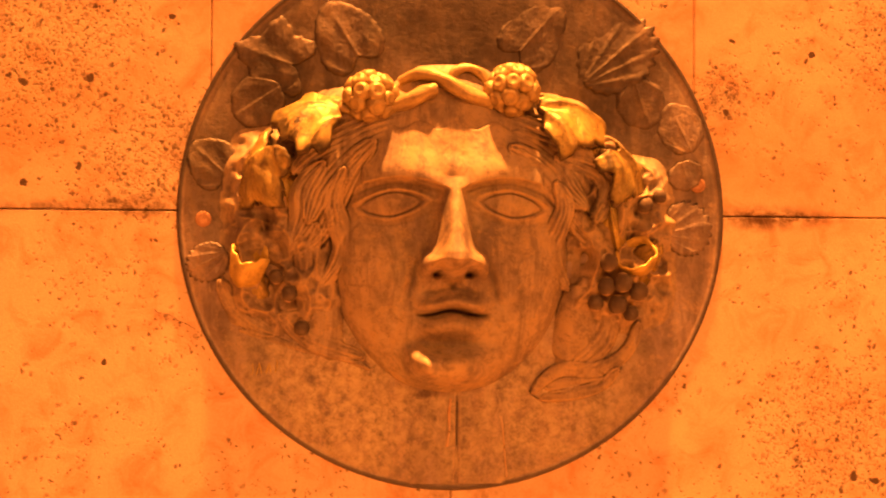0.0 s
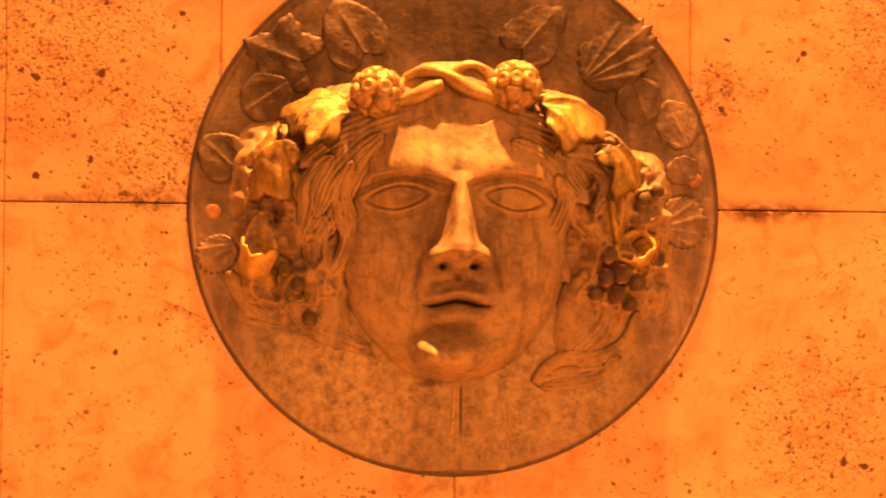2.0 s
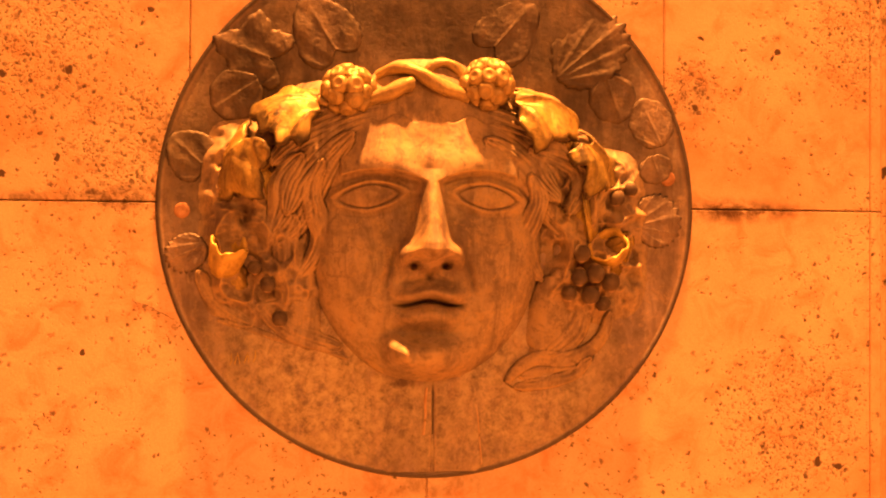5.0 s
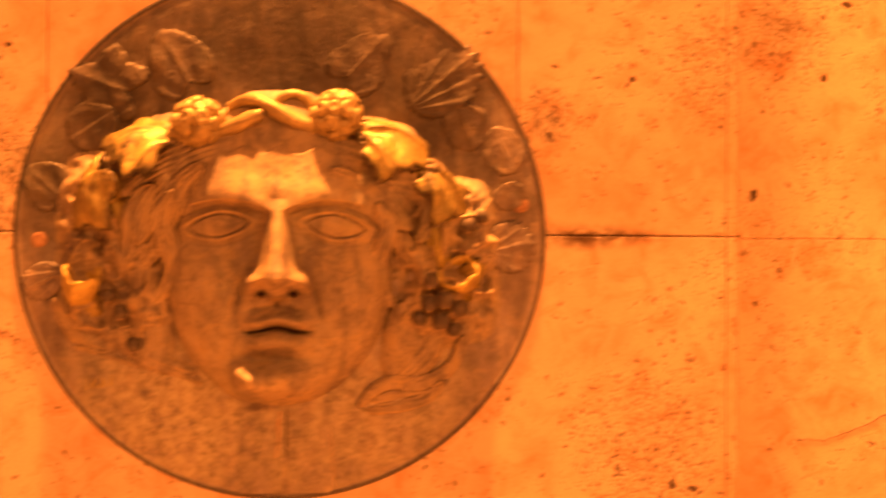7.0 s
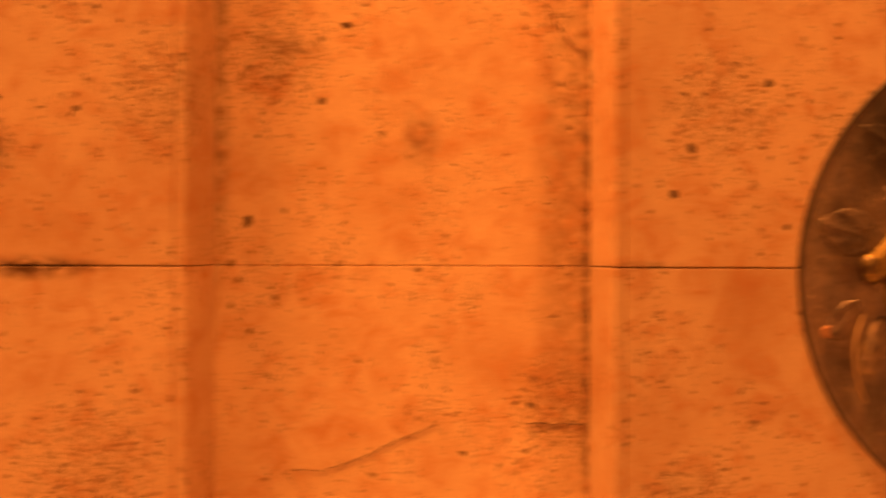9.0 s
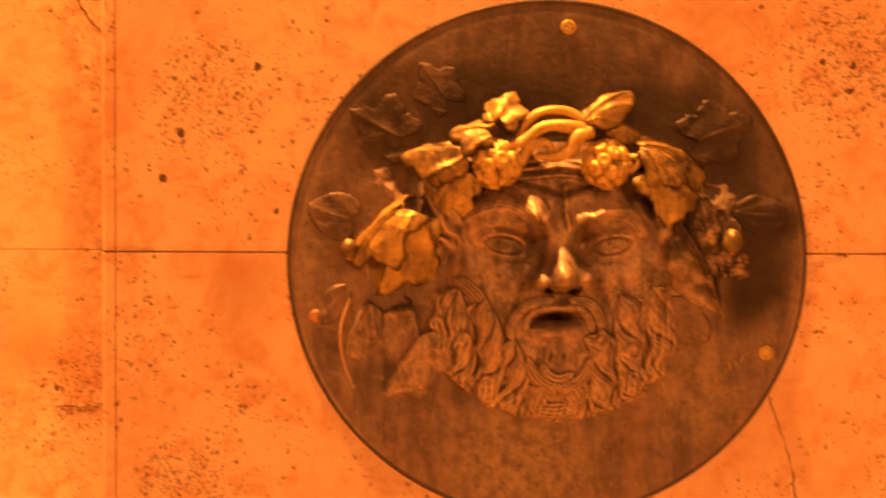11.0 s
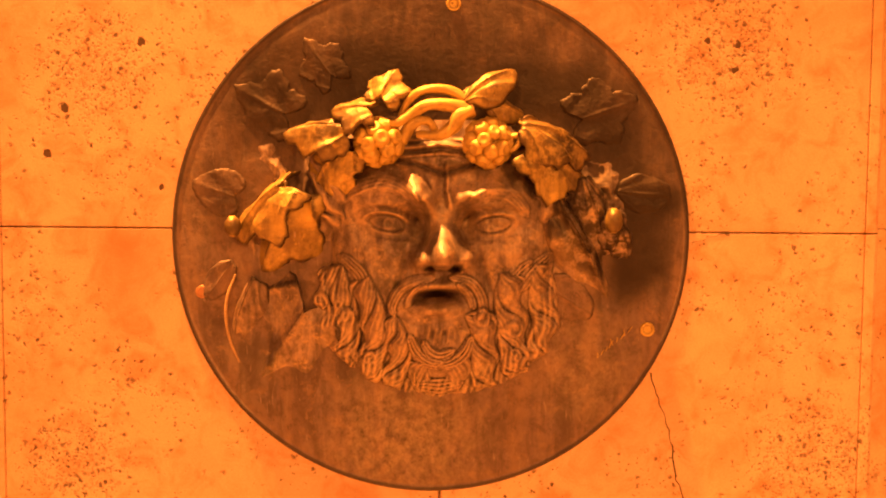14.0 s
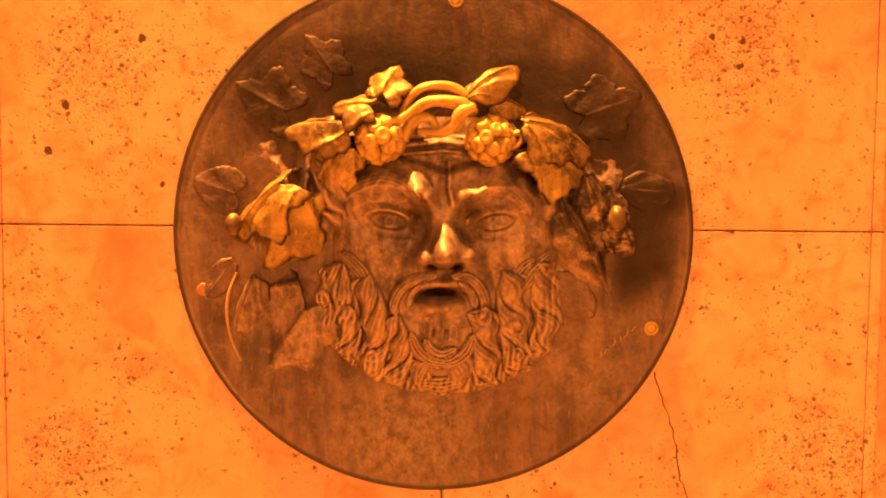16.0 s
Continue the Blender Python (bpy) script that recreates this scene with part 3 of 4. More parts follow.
def relief_mesh(name, height, u0, u1, v0, v1, cell, floor=-0.004):
    nu, nv = int((u1 - u0) / cell) + 1, int((v1 - v0) / cell) + 1
    u, v = np.meshgrid(np.linspace(u0, u1, nu), np.linspace(v0, v1, nv))
    h = height(u, v)
    keep = (h > floor)
    quad = keep[:-1, :-1] | keep[1:, :-1] | keep[:-1, 1:] | keep[1:, 1:]
    idx = np.arange(nu * nv).reshape(nv, nu)
    f = np.stack([idx[:-1, :-1][quad], idx[:-1, 1:][quad], idx[1:, 1:][quad], idx[1:, :-1][quad]], 1)
    used, inverse = np.unique(f, return_inverse=True)
    co = np.stack([u.ravel(), -np.maximum(h.ravel(), floor - 0.002), v.ravel()], 1)[used]
    return mesh_from(name, co.tolist(), inverse.reshape(-1, 4).tolist())


def disc_mesh(radius, dv, seed):
    """The round plate: a lip at the edge, a fine groove inside it, a slightly uneven face."""
    n = 200
    prof = [(radius, -0.02), (radius, 0.0010), (radius - 0.0012, 0.0024), (radius - 0.0045, 0.0026), (radius - 0.006, 0.0010), (radius - 0.0085, 0.0012)]
    prof += [(radius - 0.0085 - (radius - 0.0085) * k / 40, 0.0022) for k in range(1, 41)]
    rr = np.array([p[0] for p in prof])[:, None]
    hh = np.array([p[1] for p in prof])[:, None]
    w = np.linspace(0, 2 * math.pi, n, endpoint=False)[None, :]
    u, v = rr * np.cos(w), rr * np.sin(w)
    inner = step(radius - rr, 0.008, 0.03)
    h = hh + inner * (0.0012 * noise_field(u + 1, v + 1, 14, seed) + 0.0004 * noise_field(u + 1, v + 1, 70, seed + 1))
    co = np.stack([u.ravel(), -h.ravel(), v.ravel() + dv], 1)
    faces = [(j * n + i, (j + 1) * n + i, (j + 1) * n + (i + 1) % n, j * n + (i + 1) % n) for j in range(len(prof) - 1) for i in range(n)]
    return mesh_from("disc", co.tolist(), faces)


def bolt_mesh(u, v, r, ring=False):
    n = 24
    prof = [(1.0, -0.3), (1.0, 0.10), (0.9, 0.16), (0.6, 0.17 if not ring else 0.02), (0.3, 0.17 if not ring else -0.02), (0.0, 0.15 if not ring else -0.04)]
    if ring:
        prof[2] = (0.85, 0.25)
    verts = [local(u + r * p * math.cos(2 * math.pi * q / n), v + r * p * math.sin(2 * math.pi * q / n), 0.0024 + r * h) for p, h in prof for q in range(n)]
    faces = [(j * n + q, j * n + (q + 1) % n, (j + 1) * n + (q + 1) % n, (j + 1) * n + q) for j in range(len(prof) - 1) for q in range(n)]
    return mesh_from("bolt", verts, faces)


# ---- the wall ----
ROWS = [0.0, 0.36, 0.98, 1.6, 2.22, 2.84, 3.46, 4.08]


def stone_wall(name, x0, x1, y, splits, material, free, label, gap=0.0006, filling=None, upright=0.0002):
    core = part(name, box_mesh(name, x0 + 0.001, x1 - 0.001, y + (0.0045 if free else 0.0021), y + 0.30, 0.0, ROWS[-1]), filling or MORTAR)
    tagged(core, label, "wall", kind="structure")
    for k in range(len(ROWS) - 1):
        cuts = [x0, *splits[k % len(splits)], x1]
        for i in range(len(cuts) - 1):
            first, last = i == 0, i == len(cuts) - 2
            gl = 0.0 if first else upright
            gr = 0.0 if last else upright
            me = block_mesh(cuts[i] + gl, cuts[i + 1] - gr, ROWS[k] + gap, ROWS[k + 1] - gap, y, 0.2, free and first, free and last)
            part("stone_block", me, material, core)
    return core


stone_wall("wall_pier_1", -0.510, 0.531, 0.0, [[-0.26, 0.26], [0.1], [-0.003], [-0.265, 0.266]], LIMESTONE, True,
           "projecting limestone pier of large pitted blocks with fine joints")
stone_wall("wall_pier_2", 1.022, 2.061, 0.0, [[1.3, 1.8], [1.6], [1.551], [1.543]], LIMESTONE, True,
           "projecting limestone pier of large blocks with a crack", upright=0.0011)
stone_wall("wall_recess_1", 0.542, 1.011, 0.103, [[]], RECESS_STONE, False, "recessed limestone strip between two piers, stained and scratched", 0.0002, RECESS_STONE)
stone_wall("wall_recess_2", -2.6, -0.521, 0.103, [[-1.4], [-1.9]], RECESS_STONE, False, "recessed limestone wall beside the pier, with dark stains", 0.0002, RECESS_STONE)
stone_wall("wall_recess_3", 2.072, 4.2, 0.103, [[3.0], [3.4]], RECESS_STONE, False, "recessed limestone wall beside the pier", 0.0002, RECESS_STONE)
ground = part("ground", box_mesh("ground", -60, 60, -60, 8, -0.3, -0.002), PAVING)
tagged(ground, "grey stone paving in front of the wall", "ground", kind="structure")


def crack(name, points, radius, owner, label):
    """A hairline crack: a dark jagged thread let into the stone."""
    pts = []
    for a, c in zip(points[:-1], points[1:]):
        steps = max(2, int((Vector(c) - Vector(a)).length / 0.006))
        for k in range(steps):
            p = Vector(a).lerp(Vector(c), k / steps)
            pts.append((p.x + random.uniform(-0.0016, 0.0016), p.y, p.z + random.uniform(-0.0012, 0.0012)))
    pts.append(points[-1])
    verts, faces = [], []
    for i, p in enumerate(pts):
        d = (Vector(pts[min(i + 1, len(pts) - 1)]) - Vector(pts[max(i - 1, 0)])).normalized()
        s = Vector((d.z, 0, -d.x)) * radius * random.uniform(0.35, 1.2)
        q = Vector(p)
        verts += [q - s, q + Vector((0, -0.0006, 0)), q + s, q + Vector((0, 0.004, 0))]
    for i in range(len(pts) - 1):
        for k in range(4):
            faces.append((i * 4 + k, i * 4 + (k + 1) % 4, i * 4 + 4 + (k + 1) % 4, i * 4 + 4 + k))
    return part(name, mesh_from(name, verts, faces, False), CRACK, owner, label)


pier_1, pier_2, recess_1 = (bpy.data.objects[n] for n in ("wall_pier_1", "wall_pier_2", "wall_recess_1"))
crack("crack", [(1.797, 0, 1.434), (1.803, 0, 1.415), (1.811, 0, 1.392), (1.820, 0, 1.366), (1.826, 0, 1.339), (1.829, 0, 1.312), (1.839, 0, 1.29), (1.85, 0, 1.24)], 0.0013, pier_2, "dark jagged crack")
crack("crack", [(-0.325, 0, 1.494), (-0.30, 0, 1.485), (-0.278, 0, 1.473)], 0.0006, pier_1, "hairline crack")
crack("crack", [(1.842, 0, 1.588), (1.862, 0, 1.594), (1.885, 0, 1.600)], 0.0006, pier_2, "hairline crack")
crack("crack", [(0.642, 0.103, 1.346), (0.677, 0.103, 1.343), (0.726, 0.103, 1.361), (0.817, 0.103, 1.402)], 0.0006, recess_1, "hairline crack")
crack("crack", [(0.93, 0.103, 1.404), (0.97, 0.103, 1.403), (1.008, 0.103, 1.404)], 0.0007, recess_1, "hairline crack")
crack("crack", [(0.953, 0.103, 1.93), (0.975, 0.103, 1.89), (1.0, 0.103, 1.865)], 0.0010, recess_1, "dark crack")


# ---- first medallion: a calm face in a wreath ----
def calm_mask(u, v):
    cu = -0.006
    x = u - cu
    ax = np.abs(x)
    r2 = (x / 0.130) ** 2 + ((v + 0.046) / np.where(v > -0.046, 0.215, 0.151)) ** 2
    face = 0.058 * np.sqrt(np.clip(1 - r2 ** 1.75, 0, 1)) - 0.005
    face = np.where(r2 > 1, -0.03, face + 0.05 * np.clip(v, -0.1, 0.035))
    # forehead leans back above the brow
    face -= 0.002 * np.clip((v - 0.030) / 0.075, 0, 1.3) * (r2 < 1)
    # brow arches with a crisp lower edge, and the forehead rising back from them
    arch = 0.037 - 0.011 * np.clip((ax - 0.058) / 0.05, -1, 2) ** 2 - 0.002
    d = v - arch
    fore = 0.067 - 0.33 * np.maximum(d, 0) - 2.6 * np.maximum(-d, 0) - 2.6 * x * x - 4 * np.maximum(ax - 0.095, 0) - 5 * np.maximum(v - 0.090 - 0.004 * np.sin(x * 160 + 1), 0)
    brow = 0.004 * np.exp(-np.where(d > 0, (d / 0.030) ** 2, (d / 0.0065) ** 2)) * (1 - step(ax, 0.095, 0.125))
    face = smax(face, fore, 0.005) + brow * step(ax, 0.008, 0.026)
    # sockets, eyeballs, lids
    for ex in (-0.0655, 0.0635):
        face -= 0.019 * hump(x, v, ex * 0.95, 0.004, 0.042, 0.028, 2.4)
        face += 0.0115 * hump(x, v, ex, 0.006, 0.029, 0.017, 2.2)
        e = ((np.abs(x - ex) / 0.034) ** 1.5 + (np.abs(v - 0.007 + 0.10 * (x - ex) * np.sign(ex)) / 0.0135) ** 1.6) ** 0.64
        upper = step(v, 0.002, 0.010)
        face += (0.0016 + 0.0022 * upper) * np.exp(-((e - 1.16) / 0.17) ** 2) - 0.0016 * np.exp(-((e - 0.93) / 0.10) ** 2)
        face -= 0.0020 * np.exp(-((e - 1.66) / 0.20) ** 2) * (0.35 + 0.65 * upper)
    # nose
    w = 0.0112 + 0.006 * step(-v, -0.03, 0.045) + 0.005 * hump(0 * v, v, 0, -0.052, 1, 0.014)
    crown = 0.0622 + 0.0378 * np.clip((0.036 - v) / 0.079, 0, 1)
    ridge = np.maximum(crown - face, 0) * np.exp(-(ax / w) ** 3.0) * step(v, -0.0790 + 0.35 * ax, -0.0500 + 0.10 * ax) * (1 - step(v, 0.036, 0.062))
    face += ridge
    wings = 0.021 * hump(ax, v, 0.0262, -0.0570, 0.0100, 0.0110, 2.2) + 0.004 * hump(x, v, 0.0, -0.056, 0.011, 0.010)
    face += wings
    face -= 0.017 * hump(ax, v, 0.0172, -0.0655, 0.0058, 0.0042, 2.2)
    face -= 0.0045 * np.exp(-((ax - (0.037 + 0.25 * np.clip(-0.05 - v, 0, 0.05))) / 0.0045) ** 2) * step(-v, 0.042, 0.055) * (1 - step(-v, 0.085, 0.105))
    # lips
    bow = -0.1080 + 0.0030 * np.cos(x * 95) * np.exp(-(x / 0.03) ** 2) - 0.9 * x * x
    span = 1 - step(ax, 0.024, 0.046)
    face += 0.014 * np.exp(-((v - bow - 0.0105) / 0.0085) ** 2) * span - 0.0035 * np.exp(-((v - bow - 0.0235) / 0.0040) ** 2) * (1 - step(ax, 0.020, 0.036))
    face += 0.015 * np.exp(-((v - bow + 0.0140) / 0.0110) ** 2) * (1 - step(ax, 0.016, 0.042))
    face -= 0.016 * np.exp(-((v - bow) / 0.0034) ** 2) * (1 - step(ax, 0.020, 0.044))
    face -= 0.002 * hump(ax, v, 0.037, -0.105, 0.006, 0.006)
    face -= 0.0035 * hump(x, v, 0, -0.078, 0.005, 0.010)
    # chin and cheeks
    face -= 0.009 * hump(x, v, 0, -0.1420, 0.032, 0.008)
    face += 0.038 * hump(x, v, -0.003, -0.164, 0.043, 0.020, 2.8)
    face += 0.019 * hump(x, v, -0.033 - 0.25 * (v + 0.16), -0.160, 0.012, 0.015, 3) - 0.006 * hump(x, v, 0.030, -0.160, 0.016, 0.016)
    face -= 0.0025 * hump(x, v, 0.004, -0.170, 0.006, 0.008)
    face -= 0.005 * hump(ax, v, 0.054, -0.038, 0.030, 0.030)
    # hair: parted locks swept from the middle of the brow round the temples
    hair = np.full_like(u, -0.03)
    for k, (path, width, rise, grooves) in enumerate(HAIR_A):
        hair = smax(hair, strand(u, v, path, width * 1.35, rise, grooves, 0.0010, 1.7 * k, 0.08), 0.007)
    pad = 0.042 * hump(u, v, -0.122, 0.060, 0.040, 0.060, 3) + 0.042 * hump(u, v, 0.118, 0.056, 0.040, 0.058, 3) + 0.036 * hump(u, v, -0.012, 0.117, 0.100, 0.020, 3) - 0.006
    sweep_line = np.hypot(x, 1.05 * (v + 0.03)) + 0.010 * noise_field(u + 2, v + 2, 9, 5, 2)
    comb = np.sin(330 * sweep_line + 2.5 * noise_field(u + 2, v + 2, 26, 6, 2)) + 0.6 * np.sin(760 * sweep_line + 3 * noise_field(u + 2, v + 2, 40, 7, 2))
    pad += 0.0016 * comb * (0.6 + 0.7 * noise_field(u + 4, v + 4, 18, 27, 2)) * step(pad, 0.0, 0.012)
    hair = smax(hair, pad, 0.006) + 0.0035 * noise_field(u + 2, v + 2, 21, 25, 3) * step(hair, -0.01, 0.01)
    # foliage bed at both sides, with deep dark gaps
    bed = 0.028 * (hump(u, v, -0.182, -0.020, 0.066, 0.100, 4) + hump(u, v, 0.180, -0.030, 0.060, 0.088, 4)) - 0.004
    bed += (0.008 - 0.019 * np.abs(noise_field(u + 3, v + 3, 24, 9, 2)) - 0.005 * np.abs(noise_field(u + 3, v + 3, 70, 10, 2))) * step(bed, 0.0, 0.012)
    for gu, gv, gr in GAPS_A:
        bed -= 0.020 * hump(u, v, gu, gv, gr, gr * 1.3, 2.5)
    # low tongues of leaf and a curled ribbon beside the chin
    low = np.full_like(u, -0.03)
    for k, (path, width, rise, grooves, deep) in enumerate(SWAGS_A):
        low = smax(low, strand(u, v, path, width, (rise[0] * 0.85, rise[1] * 0.75), grooves, deep, 0.9 * k, 0.3), 0.006)
    rough = 0.009 * hump(u, v, -0.195, -0.108, 0.055, 0.034, 2.5) + 0.007 * hump(u, v, 0.185, -0.100, 0.050, 0.040, 2.5) - 0.003
    rough += (0.003 - 0.007 * np.abs(noise_field(u + 3, v + 3, 34, 19, 2))) * step(rough, 0.0, 0.005)
    low = smax(low, rough, 0.003)
    out = smax(face, hair, 0.003)
    out = smax(out, bed, 0.004)
    out = smax(out, low, 0.002)
    return out + 0.0003 * noise_field(u + 5, v + 5, 90, 3)


# path, half width, height at both ends, grooves
HAIR_A = [
    ([(-0.014, 0.104), (-0.041, 0.102), (-0.068, 0.098), (-0.097, 0.089), (-0.127, 0.076), (-0.156, 0.061), (-0.174, 0.042)], 0.013, (0.039, 0.034), 5),
    ([(-0.023, 0.096), (-0.056, 0.093), (-0.083, 0.082), (-0.109, 0.065), (-0.132, 0.042), (-0.150, 0.016), (-0.158, -0.011)], 0.013, (0.040, 0.036), 5),
    ([(-0.091, 0.072), (-0.112, 0.052), (-0.126, 0.028), (-0.138, 0.001), (-0.149, -0.026), (-0.170, -0.043)], 0.012, (0.050, 0.016), 3),
    ([(-0.121, 0.043), (-0.135, 0.013), (-0.127, -0.013), (-0.119, -0.034), (-0.127, -0.058), (-0.142, -0.079)], 0.0095, (0.044, 0.014), 2),
    ([(-0.144, 0.049), (-0.165, 0.022), (-0.162, -0.005), (-0.173, -0.031)], 0.012, (0.040, 0.028), 3),
    ([(-0.150, -0.016), (-0.161, -0.040), (-0.157, -0.064), (-0.164, -0.088)], 0.011, (0.030, 0.010), 2),
    ([(-0.014, 0.103), (0.016, 0.100), (0.052, 0.094), (0.088, 0.085), (0.125, 0.071), (0.152, 0.053)], 0.013, (0.039, 0.032), 5),
    ([(-0.005, 0.093), (0.022, 0.087), (0.052, 0.081), (0.079, 0.068), (0.103, 0.050), (0.118, 0.028), (0.137, 0.007)], 0.013, (0.040, 0.036), 5),
    ([(0.055, 0.068), (0.079, 0.055), (0.101, 0.037), (0.113, 0.016), (0.128, -0.005), (0.145, -0.029)], 0.012, (0.050, 0.016), 3),
    ([(0.105, 0.031), (0.119, 0.007), (0.108, -0.017), (0.100, -0.038), (0.108, -0.062), (0.122, -0.081)], 0.0095, (0.044, 0.014), 2),
    ([(0.114, 0.077), (0.139, 0.070), (0.164, 0.073), (0.182, 0.060)], 0.010, (0.036, 0.030), 3),
    ([(0.105, 0.059), (0.136, 0.056), (0.161, 0.047), (0.170, 0.023), (0.152, -0.007)], 0.011, (0.038, 0.028), 3),
]
GAPS_A = [(-0.197, -0.066, 0.007), (-0.160, -0.052, 0.008), (-0.180, -0.096, 0.007), (-0.148, -0.030, 0.006), (-0.205, -0.015, 0.008),
          (0.146, -0.046, 0.007), (0.168, -0.070, 0.007), (0.205, -0.070, 0.006), (0.192, -0.020, 0.009), (0.150, 0.005, 0.007)]
# path, half width, height at both ends, grooves and their depth
SWAGS_A = [
    ([(-0.150, -0.082), (-0.148, -0.103), (-0.142, -0.127), (-0.134, -0.150)], 0.026, (0.020, 0.008), 1, 0.0006),
    ([(-0.185, -0.112), (-0.167, -0.131), (-0.137, -0.146), (-0.101, -0.156)], 0.012, (0.012, 0.008), 2, 0.0008),
    ([(0.145, -0.080), (0.139, -0.105), (0.134, -0.133), (0.123, -0.161)], 0.028, (0.020, 0.010), 1, 0.0006),
    ([(0.173, -0.111), (0.164, -0.136), (0.149, -0.155), (0.133, -0.164)], 0.016, (0.014, 0.010), 2, 0.0008),
    ([(0.202, -0.120), (0.197, -0.142), (0.180, -0.161), (0.152, -0.172), (0.121, -0.167), (0.099, -0.178), (0.087, -0.194)], 0.0085, (0.012, 0.011), 1, 0.0005),
    ([(0.179, -0.170), (0.162, -0.189), (0.127, -0.198), (0.096, -0.201)], 0.0075, (0.011, 0.008), 1, 0.0005),
    ([(0.159, -0.178), (0.127, -0.181), (0.102, -0.189)], 0.011, (0.009, 0.008), 1, 0.0005),
    ([(-0.231, -0.128), (-0.198, -0.137), (-0.161, -0.149), (-0.125, -0.156), (-0.092, -0.170)], 0.004, (0.005, 0.005), 1, 0.0002),
    ([(-0.252, -0.077), (-0.240, -0.101), (-0.222, -0.119), (-0.197, -0.131)], 0.010, (0.010, 0.007), 2, 0.0006),
]


def chin_fold(u, v):
    """The soft double fold that runs down from the chin to the rim."""
    z = 0.0042 * (hump(u, v, -0.021, -0.235, 0.026, 0.066, 3.5) + hump(u, v, 0.030, -0.235, 0.029, 0.066, 3.5))
    return z + 0.0016 + 0.0006 * noise_field(u + 6, v + 6, 26, 71, 2) - 0.0030 * np.exp(-((u - 0.003) / 0.0016) ** 2) * step(-v, 0.19, 0.21)


def medallion(name, centre, label):
    e = new(name)
    e.location = centre
    return tagged(e, label, "medallion", group="bronze medallions on the wall")


one = medallion("mask_medallion", (0.0, 0.0, 1.6), "round brown bronze medallion with a calm leaf-wreathed face, wall-set")
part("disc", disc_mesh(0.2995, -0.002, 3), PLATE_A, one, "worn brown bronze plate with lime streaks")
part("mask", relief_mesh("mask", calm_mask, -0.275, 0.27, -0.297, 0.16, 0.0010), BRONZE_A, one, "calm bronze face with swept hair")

part("fold", relief_mesh("fold", chin_fold, -0.060, 0.072, -0.294, -0.150, 0.0012), PLATE_A, one, "worn double fold below the chin")

# kind, stalk end, tip, width, droop, lean, seed
PROUD_A = [
    ("curl", (-0.120, 0.111, 0.046), (-0.199, 0.115, 0.034), 0.120, 0.55, (-0.1, 1.35), 1),
    ("vine", (-0.197, 0.084, 0.044), (-0.248, 0.012, 0.022), 0.105, 0.55, (-0.6, 1.2), 2),
    ("oval", (-0.190, 0.064, 0.044), (-0.179, 0.025, 0.034), 0.046, 0.9, (0.15, 0.6), 24),
    ("curl", (0.085, 0.122, 0.046), (0.169, 0.106, 0.032), 0.110, 0.55, (0.1, 1.35), 3),
    ("vine", (0.159, 0.084, 0.042), (0.220, 0.031, 0.024), 0.09, 0.55, (0.5, 1.2), 4),
    ("oval", (0.152, 0.070, 0.04), (0.147, 0.036, 0.03), 0.04, 0.8, (-0.2, 0.3), 25),
    ("oval", (0.195, 0.048, 0.032), (0.170, -0.028, 0.022), 0.042, 0.5, (0.4, 0.0), 5),
    ("oval", (-0.190, 0.040, 0.030), (-0.165, -0.035, 0.020), 0.048, 0.5, (-0.3, 0.0), 6),
    ("oval", (0.160, 0.030, 0.032), (0.175, -0.055, 0.028), 0.034, 0.7, (-0.3, 0.2), 7),
    ("oval", (0.225, -0.030, 0.026), (0.205, -0.100, 0.015), 0.036, 0.6, (0.5, 0.1), 8),
    ("oval", (-0.225, -0.060, 0.020), (-0.225, -0.110, 0.010), 0.044, 0.5, (-0.4, 0.0), 9),
]
LOW_A = [
    ("heart", (-0.094, 0.148, 0.008), (-0.140, 0.222, 0.003), 0.082, 0.10, (0, 0), 11),
    ("heart", (0.052, 0.158, 0.008), (0.112, 0.226, 0.003), 0.074, 0.10, (0, 0), 12),
    ("fan", (0.142, 0.146, 0.009), (0.218, 0.212, 0.003), 0.090, 0.12, (0, 0.1), 13),
    ("vine", (-0.155, 0.150, 0.008), (-0.236, 0.178, 0.003), 0.092, 0.12, (0, 0), 14),
    ("oval", (0.262, 0.070, 0.006), (0.236, 0.124, 0.005), 0.056, 0.15, (0, 0), 15),
    ("oval", (0.250, 0.060, 0.006), (0.262, 0.028, 0.004), 0.044, 0.15, (0, 0), 16),
    ("heart", (-0.238, 0.030, 0.006), (-0.282, 0.070, 0.003), 0.062, 0.15, (0, 0), 17),
    ("fan", (-0.246, -0.045, 0.006), (-0.288, -0.066, 0.003), 0.048, 0.15, (0, 0), 18),
    ("fan", (0.232, -0.020, 0.006), (0.286, -0.008, 0.003), 0.070, 0.15, (0, 0), 19),
    ("oval", (0.186, -0.160, 0.006), (0.082, -0.196, 0.003), 0.042, 0.18, (0, 0.1), 20),
    ("oval", (0.196, 0.150, 0.006), (0.215, 0.095, 0.004), 0.060, 0.15, (0, 0), 22),
    ("oval", (-0.190, 0.135, 0.007), (-0.240, 0.100, 0.003), 0.062, 0.15, (0, 0), 23),
]


def put_leaves(rows, owner, material, thick, vein):
    for kind, a, e, width, droop, lean, seed in rows:
        if thick < 0.005:
            droop, a, e = 0.03, (a[0], a[1], 0.0058), (e[0], e[1], 0.0046)
        part("leaf", leaf_mesh(kind, a, e, width, droop, lean, thick, vein, 0.008 if thick < 0.005 else 0.035, seed, 0.008 if thick < 0.005 else 0.042), material, owner)


